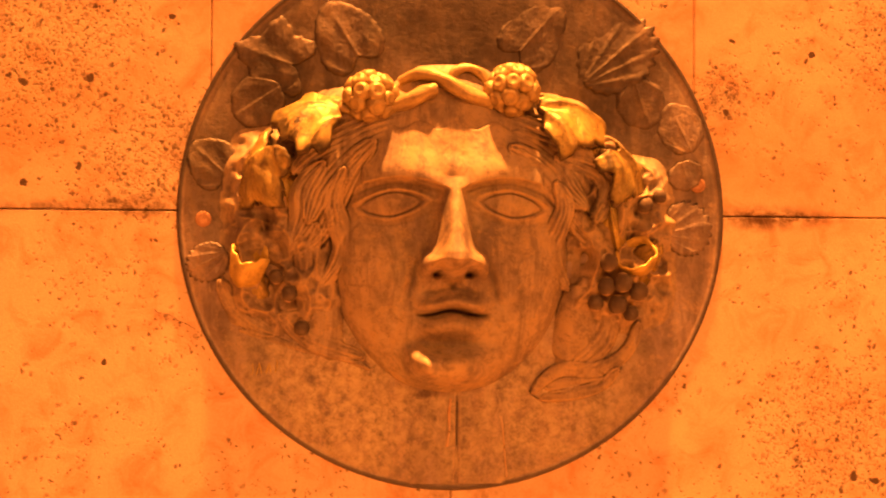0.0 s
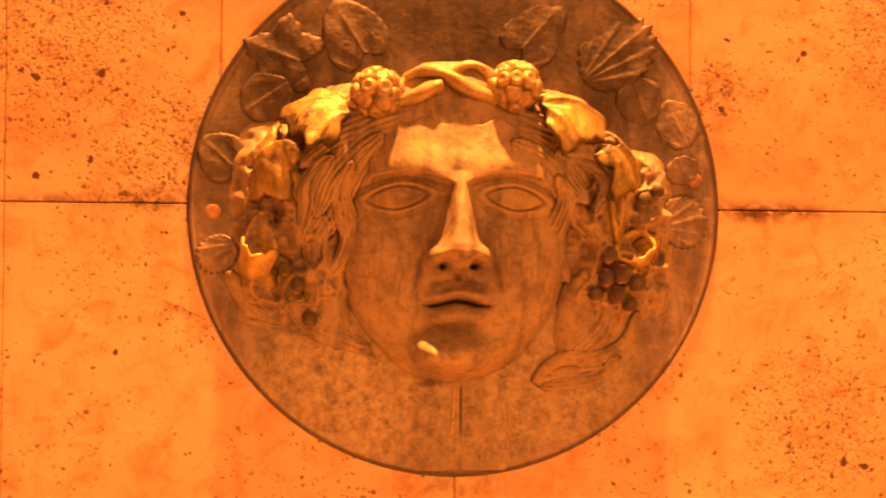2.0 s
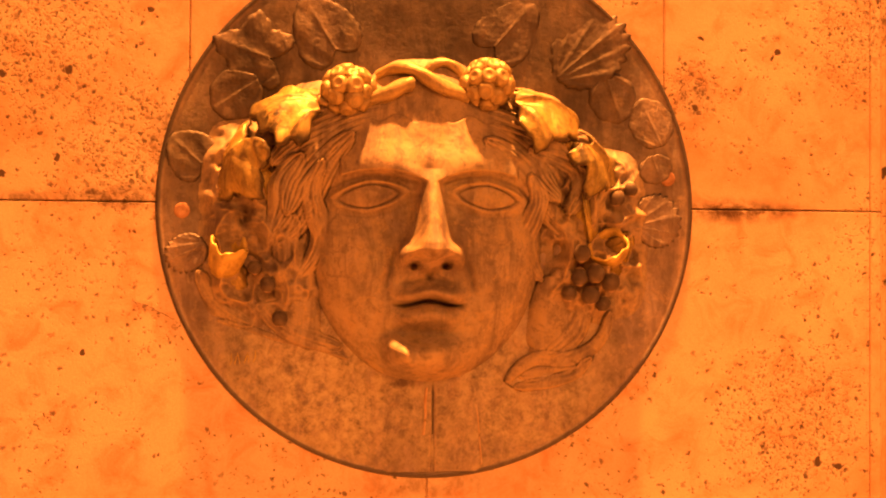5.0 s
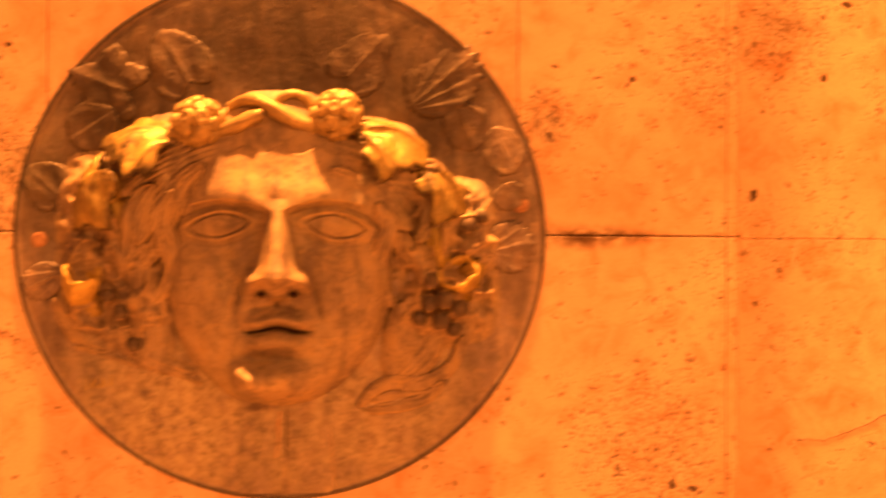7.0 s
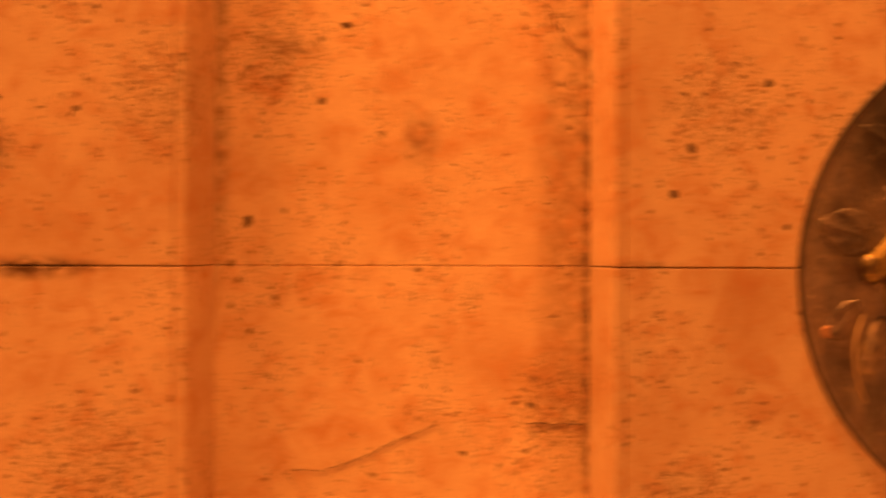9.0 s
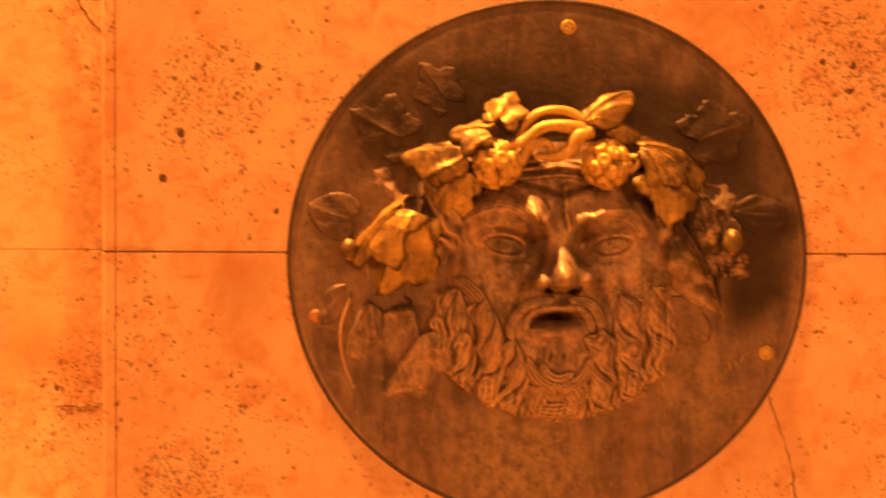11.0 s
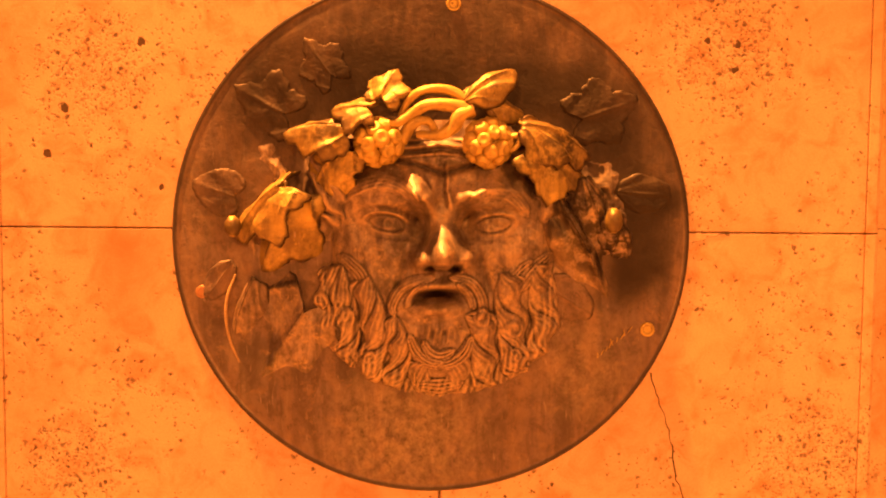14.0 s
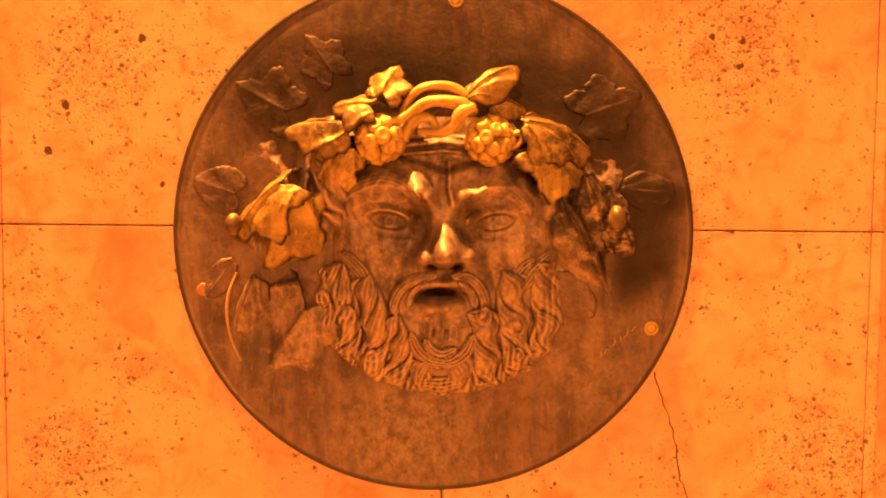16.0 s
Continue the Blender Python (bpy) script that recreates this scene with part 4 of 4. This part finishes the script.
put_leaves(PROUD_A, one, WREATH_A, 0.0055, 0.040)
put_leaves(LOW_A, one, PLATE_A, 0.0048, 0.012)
berry_cone(one, (-0.094, 0.121, 0.030), 0.0262, 22, 0.4, "knobbly cone of berries", BERRY)
berry_cone(one, (0.057, 0.131, 0.031), 0.0262, 22, 1.9, "knobbly cone of berries", BERRY)


def stem(owner, points, radii, material=BERRY):
    return part("stem", mesh_from("stem", *sweep([local(*p) for p in points], radii)), material, owner)


stem(one, [(-0.072, 0.112, 0.032), (-0.050, 0.118, 0.040), (-0.030, 0.128, 0.044), (-0.024, 0.129, 0.044)], [0.009, 0.0085, 0.0085, 0.006])
stem(one, [(-0.062, 0.140, 0.017), (-0.045, 0.149, 0.027), (-0.020, 0.143, 0.042), (0.004, 0.125, 0.044), (0.036, 0.117, 0.036)], [0.005, 0.0065, 0.0075, 0.0085, 0.008])
stem(one, [(-0.012, 0.134, 0.021), (-0.006, 0.151, 0.025), (0.012, 0.157, 0.025), (0.028, 0.148, 0.025), (0.034, 0.128, 0.021)], [0.006, 0.0055, 0.005, 0.0055, 0.006])
stem(one, [(0.078, 0.120, 0.029), (0.090, 0.121, 0.033), (0.102, 0.120, 0.033)], [0.004, 0.0035, 0.003])
stem(one, [(-0.118, 0.112, 0.029), (-0.128, 0.110, 0.035), (-0.110, 0.104, 0.031)], [0.004, 0.0045, 0.004])
part("bud", joined("bud", [ball(local(-0.013, 0.107, 0.038), 0.0045, (1, 1, 1.5))]), WREATH, one)
part("flower_cup", cup_mesh((-0.220, -0.052, 0.024), 0.020, 0.034, (0.25, 0.85, 0.5), 0.7), WREATH, one, "open ragged flower cup")
part("flower_cup", cup_mesh((0.196, -0.045, 0.022), 0.022, 0.024, (-0.3, 0.6, 0.7), 2.2), WREATH, one, "open ragged flower cup")
for gu, gv, gh, gr in ((-0.178, -0.088, 0.026, 0.010), (-0.192, -0.070, 0.027, 0.009), (0.164, -0.052, 0.034, 0.011), (0.180, -0.074, 0.032, 0.012),
                       (0.163, -0.078, 0.028, 0.011), (0.198, -0.084, 0.028, 0.012), (0.176, -0.098, 0.024, 0.012), (0.152, -0.096, 0.022, 0.010),
                       (0.206, 0.010, 0.024, 0.010), (0.222, 0.020, 0.022, 0.009), (-0.165, -0.125, 0.014, 0.010), (0.192, -0.108, 0.018, 0.010)):
    part("grape", joined("grape", [ball(local(gu, gv, gh - 0.002), gr * 0.86, (1, 1, 1.1), 16, 10, gu * 50)]), BRONZE_A, one)
part("drip", mesh_from("drip", *sweep([local(a, c, 0.0062) for a, c in ((-0.004, -0.201), (-0.006, -0.219), (-0.005, -0.233), (-0.008, -0.253))], [0.0012, 0.0018, 0.0013, 0.0016])), LIME, one, "pale lime drip")
part("drip", mesh_from("drip", *sweep([local(a, c, 0.0035) for a, c in ((-0.032, -0.201), (-0.034, -0.219), (-0.032, -0.238), (-0.034, -0.259))], [0.0010, 0.0012, 0.0008, 0.0008])), LIME, one, "pale lime drip")
part("drip", mesh_from("drip", *sweep([local(a, c, 0.0035) for a, c in ((0.040, -0.203), (0.052, -0.220), (0.055, -0.253), (0.058, -0.287))], [0.0009, 0.0012, 0.0009, 0.0010])), LIME, one, "pale lime drip")
part("bolt", bolt_mesh(-0.271, -0.009, 0.0085), BOLT_METAL, one, "reddish bolt head")
part("bolt", bolt_mesh(0.270, 0.034, 0.0085), BOLT_METAL, one, "reddish bolt head")


# ---- second medallion: a bearded, frowning face in a vine wreath ----
# curls of the beard: place, half width, half height, way of the turn
CURLS = [
    (-0.098, -0.102, 0.0110, 0.0115, -1), (-0.070, -0.151, 0.0095, 0.0105, -1), (0.059, -0.099, 0.0105, 0.011, 1), (0.096, -0.112, 0.0110, 0.0115, 1),
    (-0.129, -0.084, 0.0095, 0.011, -1), (0.098, -0.146, 0.0105, 0.009, 1), (-0.098, -0.157, 0.0095, 0.008, 1),
]
# corkscrew locks: path, half width, rise, length of a turn, way
LOCKS = [
    ([(-0.136, -0.039), (-0.131, -0.073), (-0.127, -0.112), (-0.120, -0.146)], 0.0125, 0.0085, 0.031, 1), ([(-0.115, -0.044), (-0.103, -0.076), (-0.097, -0.105), (-0.097, -0.134), (-0.103, -0.167)], 0.0150, 0.0105, 0.034, 1),
    ([(-0.082, -0.056), (-0.068, -0.088), (-0.060, -0.120), (-0.069, -0.153), (-0.072, -0.180)], 0.0150, 0.0105, 0.036, 1), ([(-0.049, -0.101), (-0.037, -0.127), (-0.033, -0.152), (-0.046, -0.188)], 0.0125, 0.0095, 0.033, 1),
    ([(0.052, -0.090), (0.063, -0.116), (0.061, -0.148), (0.064, -0.185)], 0.0145, 0.0105, 0.034, -1), ([(0.093, -0.048), (0.088, -0.084), (0.096, -0.116), (0.096, -0.148), (0.102, -0.167)], 0.0160, 0.0105, 0.036, -1),
    ([(0.130, -0.037), (0.127, -0.077), (0.136, -0.109), (0.123, -0.144)], 0.0150, 0.0090, 0.033, -1), ([(0.031, -0.142), (0.036, -0.161), (0.025, -0.186)], 0.0110, 0.0075, 0.030, -1),
    ([(-0.014, -0.152), (-0.016, -0.172), (-0.001, -0.190)], 0.0115, 0.0075, 0.030, 1),
]
# path, half width, rise above the flesh at both ends, grooves
WAVES = [
    ([(-0.023, -0.121), (-0.016, -0.140), (-0.001, -0.153), (0.017, -0.155)], 0.0085, (0.005, 0.006), 4), ([(0.048, -0.122), (0.041, -0.142), (0.027, -0.153), (0.011, -0.155)], 0.0085, (0.005, 0.006), 4),
    ([(-0.007, -0.127), (-0.001, -0.140), (0.013, -0.145), (0.027, -0.137)], 0.007, (0.004, 0.005), 3), ([(-0.015, -0.182), (0.011, -0.184), (0.037, -0.179)], 0.010, (0.006, 0.006), 4),
    ([(-0.105, -0.032), (-0.085, -0.043), (-0.073, -0.062)], 0.009, (0.003, 0.005), 4), ([(0.140, -0.028), (0.115, -0.048), (0.103, -0.067)], 0.009, (0.003, 0.005), 4),
    ([(0.115, -0.035), (0.096, -0.051), (0.080, -0.070)], 0.008, (0.002, 0.004), 4),
]
WHISKERS = [
    ([(0.005, -0.053), (-0.019, -0.056), (-0.036, -0.068), (-0.045, -0.086), (-0.041, -0.097)], 0.0066, (0.0035, 0.0045), 3), ([(-0.004, -0.061), (-0.019, -0.071), (-0.027, -0.087)], 0.0055, (0.0035, 0.003), 3),
    ([(0.023, -0.053), (0.043, -0.055), (0.056, -0.068), (0.062, -0.086), (0.056, -0.099)], 0.0066, (0.0035, 0.0045), 3), ([(0.032, -0.060), (0.045, -0.073), (0.050, -0.089)], 0.0055, (0.0035, 0.003), 3),
]
BROWS = [
    ([(-0.104, 0.032), (-0.084, 0.048), (-0.056, 0.056), (-0.031, 0.048), (-0.015, 0.031)], 0.0105, (0.0035, 0.004), 5), ([(0.046, 0.035), (0.067, 0.045), (0.092, 0.041), (0.110, 0.018)], 0.0115, (0.003, 0.003), 5),
]


def bearded_mask(u, v):
    x = u - 0.014
    ax = np.abs(x)
    r2 = (x / 0.130) ** 2 + ((v + 0.035) / np.where(v > -0.035, 0.20, 0.150)) ** 2
    face = 0.050 * np.sqrt(np.clip(1 - r2 ** 1.35, 0, 1)) - 0.005
    face = np.where(r2 > 1, -0.03, face + 0.06 * np.clip(v, -0.1, 0.04))
    face -= 0.010 * step(v, 0.045, 0.115) * (r2 < 1)
    # knotted brows, low at the nose and arched outwards
    arch = 0.033 + 0.016 * np.sin(np.clip((ax - 0.016) / 0.10, 0, 1) * math.pi) - 0.05 * np.clip(ax - 0.085, 0, 1)
    d = v - arch
    hairs = 1 + 0.10 * np.sin(ax * 420 + d * 300)
    face += 0.008 * hairs * np.exp(-np.where(d > 0, (d / 0.013) ** 2, (d / 0.007) ** 2)) * step(ax, 0.008, 0.018) * (1 - step(ax, 0.085, 0.115))
    face += 0.018 * (1 - (v - 0.046) / 0.06) * hump(x + 0.028 + 0.4 * (v - 0.046), v, 0, 0.047, 0.0110, 0.025, 3) + 0.007 * hump(x, v, 0.032, 0.036, 0.012, 0.009, 2.2)
    face -= 0.006 * np.exp(-(x / 0.0075) ** 2) * step(v, 0.015, 0.035) * (1 - step(v, 0.06, 0.085))
    face += 0.004 * np.exp(-((x - 0.004 - 0.25 * np.maximum(0.045 - v, 0)) / 0.0025) ** 2) * step(v, 0.018, 0.03) * (1 - step(v, 0.07, 0.08))
    # heavy flesh under the brows and the dark inner corners
    face += 0.008 * hump(ax, v, 0.074, 0.030, 0.034, 0.014, 2.2)
    face -= 0.019 * hump(ax, v, 0.027, 0.008, 0.011, 0.020, 2.2)
    face += (0.0022 * noise_field(u + 7, v + 7, 24, 41, 3) + 0.0007 * noise_field(u + 7, v + 7, 110, 47, 2)) * (r2 < 1)
    face -= 0.006 * np.exp(-((v - 0.064 - 0.3 * ax) / 0.004) ** 2) * (1 - step(ax, 0.05, 0.08))
    for ex in (-0.064, 0.058):
        face -= 0.021 * hump(x, v, ex * 0.90, 0.008, 0.036, 0.019, 2.4)
        face += 0.011 * hump(x, v, ex, 0.005, 0.024, 0.015, 2.2)
        e = np.sqrt(((x - ex) / 0.022) ** 2 + ((v - 0.007 - 0.12 * (np.abs(x) - 0.06)) / 0.0100) ** 2)
        upper = step(v, 0.003, 0.011)
        face += (0.0010 + 0.0022 * upper) * np.exp(-((e - 1.18) / 0.20) ** 2) - 0.0012 * np.exp(-((e - 0.88) / 0.12) ** 2)
        face -= 0.0018 * np.exp(-((e - 1.75) / 0.22) ** 2) * (0.4 + 0.6 * upper)
        face += 0.0008 * np.exp(-((np.hypot(x - ex - 0.002, v - 0.007) - 0.0050) / 0.0020) ** 2)
    # broad nose with round tip and flared wings
    w = 0.0080 + 0.0095 * step(-v, -0.012, 0.024)
    lift = 0.001 + 0.032 * step(-v, -0.016, 0.022)
    face += lift * np.exp(-(ax / w) ** 2.8) * step(v, -0.0465, -0.0345) * (1 - step(v, 0.026, 0.046))
    face += 0.007 * hump(x, v, 0.003, -0.027, 0.013, 0.011)
    face += 0.017 * hump(ax, v, 0.0250, -0.0330, 0.0105, 0.0115, 2.2)
    face -= 0.017 * hump(ax, v, 0.0150, -0.0415, 0.0062, 0.0046, 2.4)
    face -= 0.005 * np.exp(-((ax - (0.040 + 0.3 * np.clip(-0.025 - v, 0, 0.05))) / 0.005) ** 2) * step(-v, 0.012, 0.03) * (1 - step(-v, 0.06, 0.075))
    # open mouth
    face += 0.010 * hump(x, v, -0.005, -0.0625, 0.032, 0.0070) + 0.012 * hump(x, v, -0.005, -0.0905, 0.028, 0.0090)
    face -= 0.030 * hump(x, v, -0.007, -0.0745 + 0.06 * (x + 0.007) - 5 * (x + 0.007) ** 2, 0.0225, 0.0064, 3)
    # moustache and brows of fine hair
    for k, (path, width, rise, grooves) in enumerate(WHISKERS + BROWS):
        face += np.maximum(strand(u, v, path, width, rise, grooves, 0.0006, 0.7 * k, 0.10), 0)
    # beard: a broad mass, waves of hair, and curls rolled up on it
    rb = ((x + 0.002) / (0.146 + 0.004 * np.sin(v * 210))) ** 2 + ((v + 0.085) / (0.113 + 0.003 * np.sin(u * 170))) ** 2
    mass = 0.024 * np.sqrt(np.clip(1 - rb ** 1.5, 0, 1)) * step(-v, 0.052 - 0.40 * ax, 0.090 - 0.40 * ax)
    detail = np.zeros_like(u)
    for k, (path, width, rise, grooves) in enumerate(WAVES):
        detail = np.maximum(detail, strand(u, v, path, width, rise, grooves, 0.0013, 1.3 * k, 0.12))
    for k, (path, width, rise, period, way) in enumerate(LOCKS):
        detail = np.maximum(detail, corkscrew(u, v, path, width, rise, period, way, 0.37 * k))
    for k, (cx, cy, rx, ry, way) in enumerate(CURLS):
        detail = np.maximum(detail, whorl(u + 0.0025 * noise_field(u + 3, v + 3, 60, 80 + k, 2), v, cx, cy, rx * (1.0 + 0.1 * math.sin(2.1 * k)), ry * 1.12, 0.0108, way, 0.85 + 0.3 * math.sin(1.7 * k) ** 2, 1.9 * k, 0.0014))
    hatch = 0.0009 * np.sin(x * 420 + 5 * noise_field(u + 2, v + 2, 18, 21, 2)) + 0.0008 * np.sin(x * 760 - 90 * v + 4 * noise_field(u + 2, v + 2, 30, 22, 2))
    beard = np.where(rb < 1, mass + (hatch - 0.003 * (detail <= 0)) * step(mass, 0.003, 0.012), -0.03) - 0.003
    # combed tuft under the lip
    tuft = 0.008 * hump(x, v, 0.0, -0.140, 0.040, 0.040, 3)
    tuft -= 0.0030 * np.clip(np.sin(x * 420 + 0.8 * noise_field(u + 2, v + 2, 30, 33, 2)), 0, 1) * hump(x, v, 0.0, -0.119, 0.036, 0.009, 2.4)
    # rolled band of hair over the forehead
    band = (0.040 + 0.0035 * np.sin((v - 0.08) * 620 + 2.5 * noise_field(u + 4, v * 0.3 + 4, 22, 8))) * hump(u, v, 0.010, 0.092 - 1.9 * 0, 0.120, 0.017, 4) - 0.006
    side = 0.040 * (hump(u, v, -0.115, 0.050, 0.028, 0.055, 3) + hump(u, v, 0.135, 0.050, 0.028, 0.055, 3)) - 0.006
    side += 0.0035 * np.sin(u * 260 + v * 200 + 4 * noise_field(u + 4, v + 4, 30, 2)) * step(side, 0.0, 0.02)
    bed = 0.011 * (hump(u, v, -0.175, 0.030, 0.050, 0.085, 3) + hump(u, v, 0.185, 0.020, 0.050, 0.080, 3)) - 0.004
    bed += (0.004 - 0.014 * np.abs(noise_field(u + 3, v + 3, 26, 29, 2)) - 0.005 * np.abs(noise_field(u + 3, v + 3, 70, 30, 2))) * step(bed, 0.0, 0.012)
    out = smax(face + tuft, beard, 0.004) + np.maximum(detail, 0)
    hole = hump(x, v, -0.007, -0.0745, 0.027, 0.009, 4)
    lips = step(hole, 0.2, 0.6)
    out = out * (1 - lips) + face * lips
    out = smax(smax(out, band, 0.004), side, 0.004)
    out = smax(out, bed, 0.004)
    return out + 0.0004 * noise_field(u + 5, v + 5, 90, 13)


two = medallion("mask_medallion", (1.5385, 0.0, 1.602), "round dark bronze medallion with a bearded vine-wreathed face, wall-set")
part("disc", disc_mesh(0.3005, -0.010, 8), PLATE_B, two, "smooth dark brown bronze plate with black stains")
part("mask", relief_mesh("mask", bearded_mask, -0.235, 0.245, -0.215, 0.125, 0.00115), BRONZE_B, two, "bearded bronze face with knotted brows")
PROUD_B = [
    ("vine", (-0.058, 0.138, 0.056), (-0.112, 0.140, 0.046), 0.058, 0.4, (-0.2, 1.1), 31),
    ("vine", (-0.062, 0.140, 0.054), (-0.042, 0.184, 0.036), 0.058, 0.4, (-0.1, 1.0), 32),
    ("oval", (0.034, 0.150, 0.054), (0.090, 0.192, 0.036), 0.046, 0.5, (-0.35, 0.9), 33),
    ("oval", (0.060, 0.146, 0.044), (0.108, 0.136, 0.034), 0.034, 0.5, (0.1, 0.6), 34),
    ("curl", (-0.084, 0.116, 0.052), (-0.170, 0.122, 0.036), 0.062, 0.5, (-0.1, 1.2), 35),
    ("vine", (-0.092, 0.104, 0.054), (-0.150, 0.040, 0.028), 0.082, 0.6, (-0.25, 0.35), 36),
    ("vine", (-0.150, 0.066, 0.046), (-0.236, 0.000, 0.026), 0.076, 0.5, (-0.45, 0.85), 37),
    ("vine", (-0.146, 0.058, 0.046), (-0.202, -0.054, 0.020), 0.098, 0.5, (-0.1, 0.3), 38),
    ("curl", (0.098, 0.128, 0.052), (0.190, 0.096, 0.032), 0.070, 0.5, (0.1, 1.2), 39),
    ("vine", (0.095, 0.104, 0.054), (0.192, 0.060, 0.030), 0.074, 0.5, (0.15, 0.8), 40),
]
DIM_B = [
    ("oval", (0.139, 0.048, 0.034), (0.221, -0.101, 0.012), 0.08, 0.5, (0.25, 0.1), 41),
    ("oval", (0.174, 0.061, 0.034), (0.206, -0.022, 0.02), 0.056, 0.5, (0.3, 0.2), 42),
    ("oval", (-0.205, -0.058, 0.022), (-0.240, -0.147, 0.008), 0.046, 0.6, (-0.4, 0.1), 43),
    ("vine", (-0.126, -0.064, 0.02), (-0.203, -0.186, 0.006), 0.15, 0.25, (-0.1, 0), 44),
    ("curl", (0.207, 0.023, 0.026), (0.236, -0.035, 0.014), 0.05, 0.6, (0.3, 0.2), 45),
]
LOW_B = [
    ("vine", (-0.150, 0.120, 0.007), (-0.224, 0.160, 0.003), 0.085, 0.12, (0, 0), 51),
    ("heart", (-0.210, 0.030, 0.007), (-0.272, 0.050, 0.003), 0.062, 0.15, (0, 0), 52),
    ("vine", (-0.105, 0.160, 0.006), (-0.145, 0.215, 0.002), 0.060, 0.10, (0, 0), 53),
    ("vine", (0.150, 0.120, 0.007), (0.235, 0.150, 0.003), 0.085, 0.12, (0, 0), 54),
    ("oval", (0.215, 0.045, 0.006), (0.280, 0.040, 0.003), 0.050, 0.15, (0, 0), 55),
    ("oval", (-0.230, -0.040, 0.006), (-0.262, -0.085, 0.003), 0.034, 0.15, (0, 0), 56),
    ("oval", (0.125, -0.060, 0.007), (0.190, -0.100, 0.003), 0.055, 0.12, (0, 0), 57),
]
put_leaves(PROUD_B, two, WREATH_B, 0.0055, 0.040)
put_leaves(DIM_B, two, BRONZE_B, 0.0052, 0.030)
put_leaves(LOW_B, two, PLATE_B, 0.0048, 0.012)
berry_cone(two, (-0.059, 0.098, 0.038), 0.0255, 20, 0.9, "round cluster of ringed berries", WREATH)
berry_cone(two, (0.064, 0.099, 0.036), 0.0255, 20, 2.6, "round cluster of ringed berries", WREATH)
stem(two, [(-0.034, 0.128, 0.040), (-0.026, 0.148, 0.044), (-0.004, 0.160, 0.046), (0.022, 0.158, 0.044), (0.044, 0.142, 0.042)], [0.004, 0.0045, 0.005, 0.0055, 0.006], WREATH)
stem(two, [(-0.058, 0.122, 0.046), (-0.040, 0.118, 0.048), (-0.026, 0.128, 0.046), (-0.006, 0.142, 0.046), (0.020, 0.142, 0.048), (0.046, 0.134, 0.046)], [0.004, 0.0055, 0.006, 0.007, 0.0075, 0.008], WREATH)
stem(two, [(0.046, 0.136, 0.046), (0.030, 0.130, 0.050), (0.024, 0.114, 0.048), (0.008, 0.106, 0.046), (-0.016, 0.108, 0.040)], [0.008, 0.0085, 0.008, 0.006, 0.004], WREATH)
stem(two, [(-0.034, 0.100, 0.040), (-0.022, 0.122, 0.044), (-0.002, 0.124, 0.044), (0.004, 0.112, 0.040)], [0.008, 0.0065, 0.005, 0.004], WREATH)
stem(two, [(0.086, 0.106, 0.044), (0.100, 0.108, 0.046), (0.098, 0.096, 0.046), (0.086, 0.090, 0.044)], [0.0035, 0.004, 0.0035, 0.003], WREATH)
stem(two, [(-0.086, 0.104, 0.044), (-0.078, 0.112, 0.046), (-0.080, 0.092, 0.044)], [0.004, 0.004, 0.003], WREATH)
stem(two, [(-0.226, -0.055, 0.008), (-0.238, -0.085, 0.011), (-0.236, -0.125, 0.010), (-0.222, -0.158, 0.006)], [0.0014, 0.0018, 0.0018, 0.0012], BRONZE_B)
part("bud", joined("bud", [ball(local(0.209, 0.012, 0.026), 0.0115, (0.9, 1, 1.3), 18, 12, 9)]), WREATH, two)
part("bud", joined("bud", [ball(local(-0.226, 0.002, 0.026), 0.010, (1, 1, 1.2), 16, 10, 4)]), WREATH, two)
part("bolt", bolt_mesh(0.254, -0.116, 0.0085, True), WREATH, two, "ringed bolt head")
part("bolt", bolt_mesh(-0.266, -0.076, 0.0075), BOLT_METAL, two, "reddish bolt head")
part("bolt", bolt_mesh(0.024, 0.258, 0.0085, True), WREATH, two, "ringed bolt head")


def inscription(owner, u, v, du, dv, count, tall):
    """A row of short engraved strokes too worn to be read."""
    pieces = []
    for k in range(count):
        a = Vector((u + du * k / count, -0.0034, v + dv * k / count))
        lean = random.uniform(-0.3, 0.5)
        e = a + Vector((tall * lean, 0, tall * random.uniform(0.6, 1.1)))
        pieces.append(sweep([a, a.lerp(e, 0.5) + Vector((random.uniform(-0.001, 0.001), 0, 0)), e], [0.0005, 0.0006, 0.0004], 6))
    return part("inscription", joined("inscription", pieces), WREATH, owner, "worn engraved strokes")


inscription(one, -0.218, -0.176, 0.030, 0.004, 6, 0.012)
inscription(two, 0.196, -0.150, 0.040, 0.034, 9, 0.010)
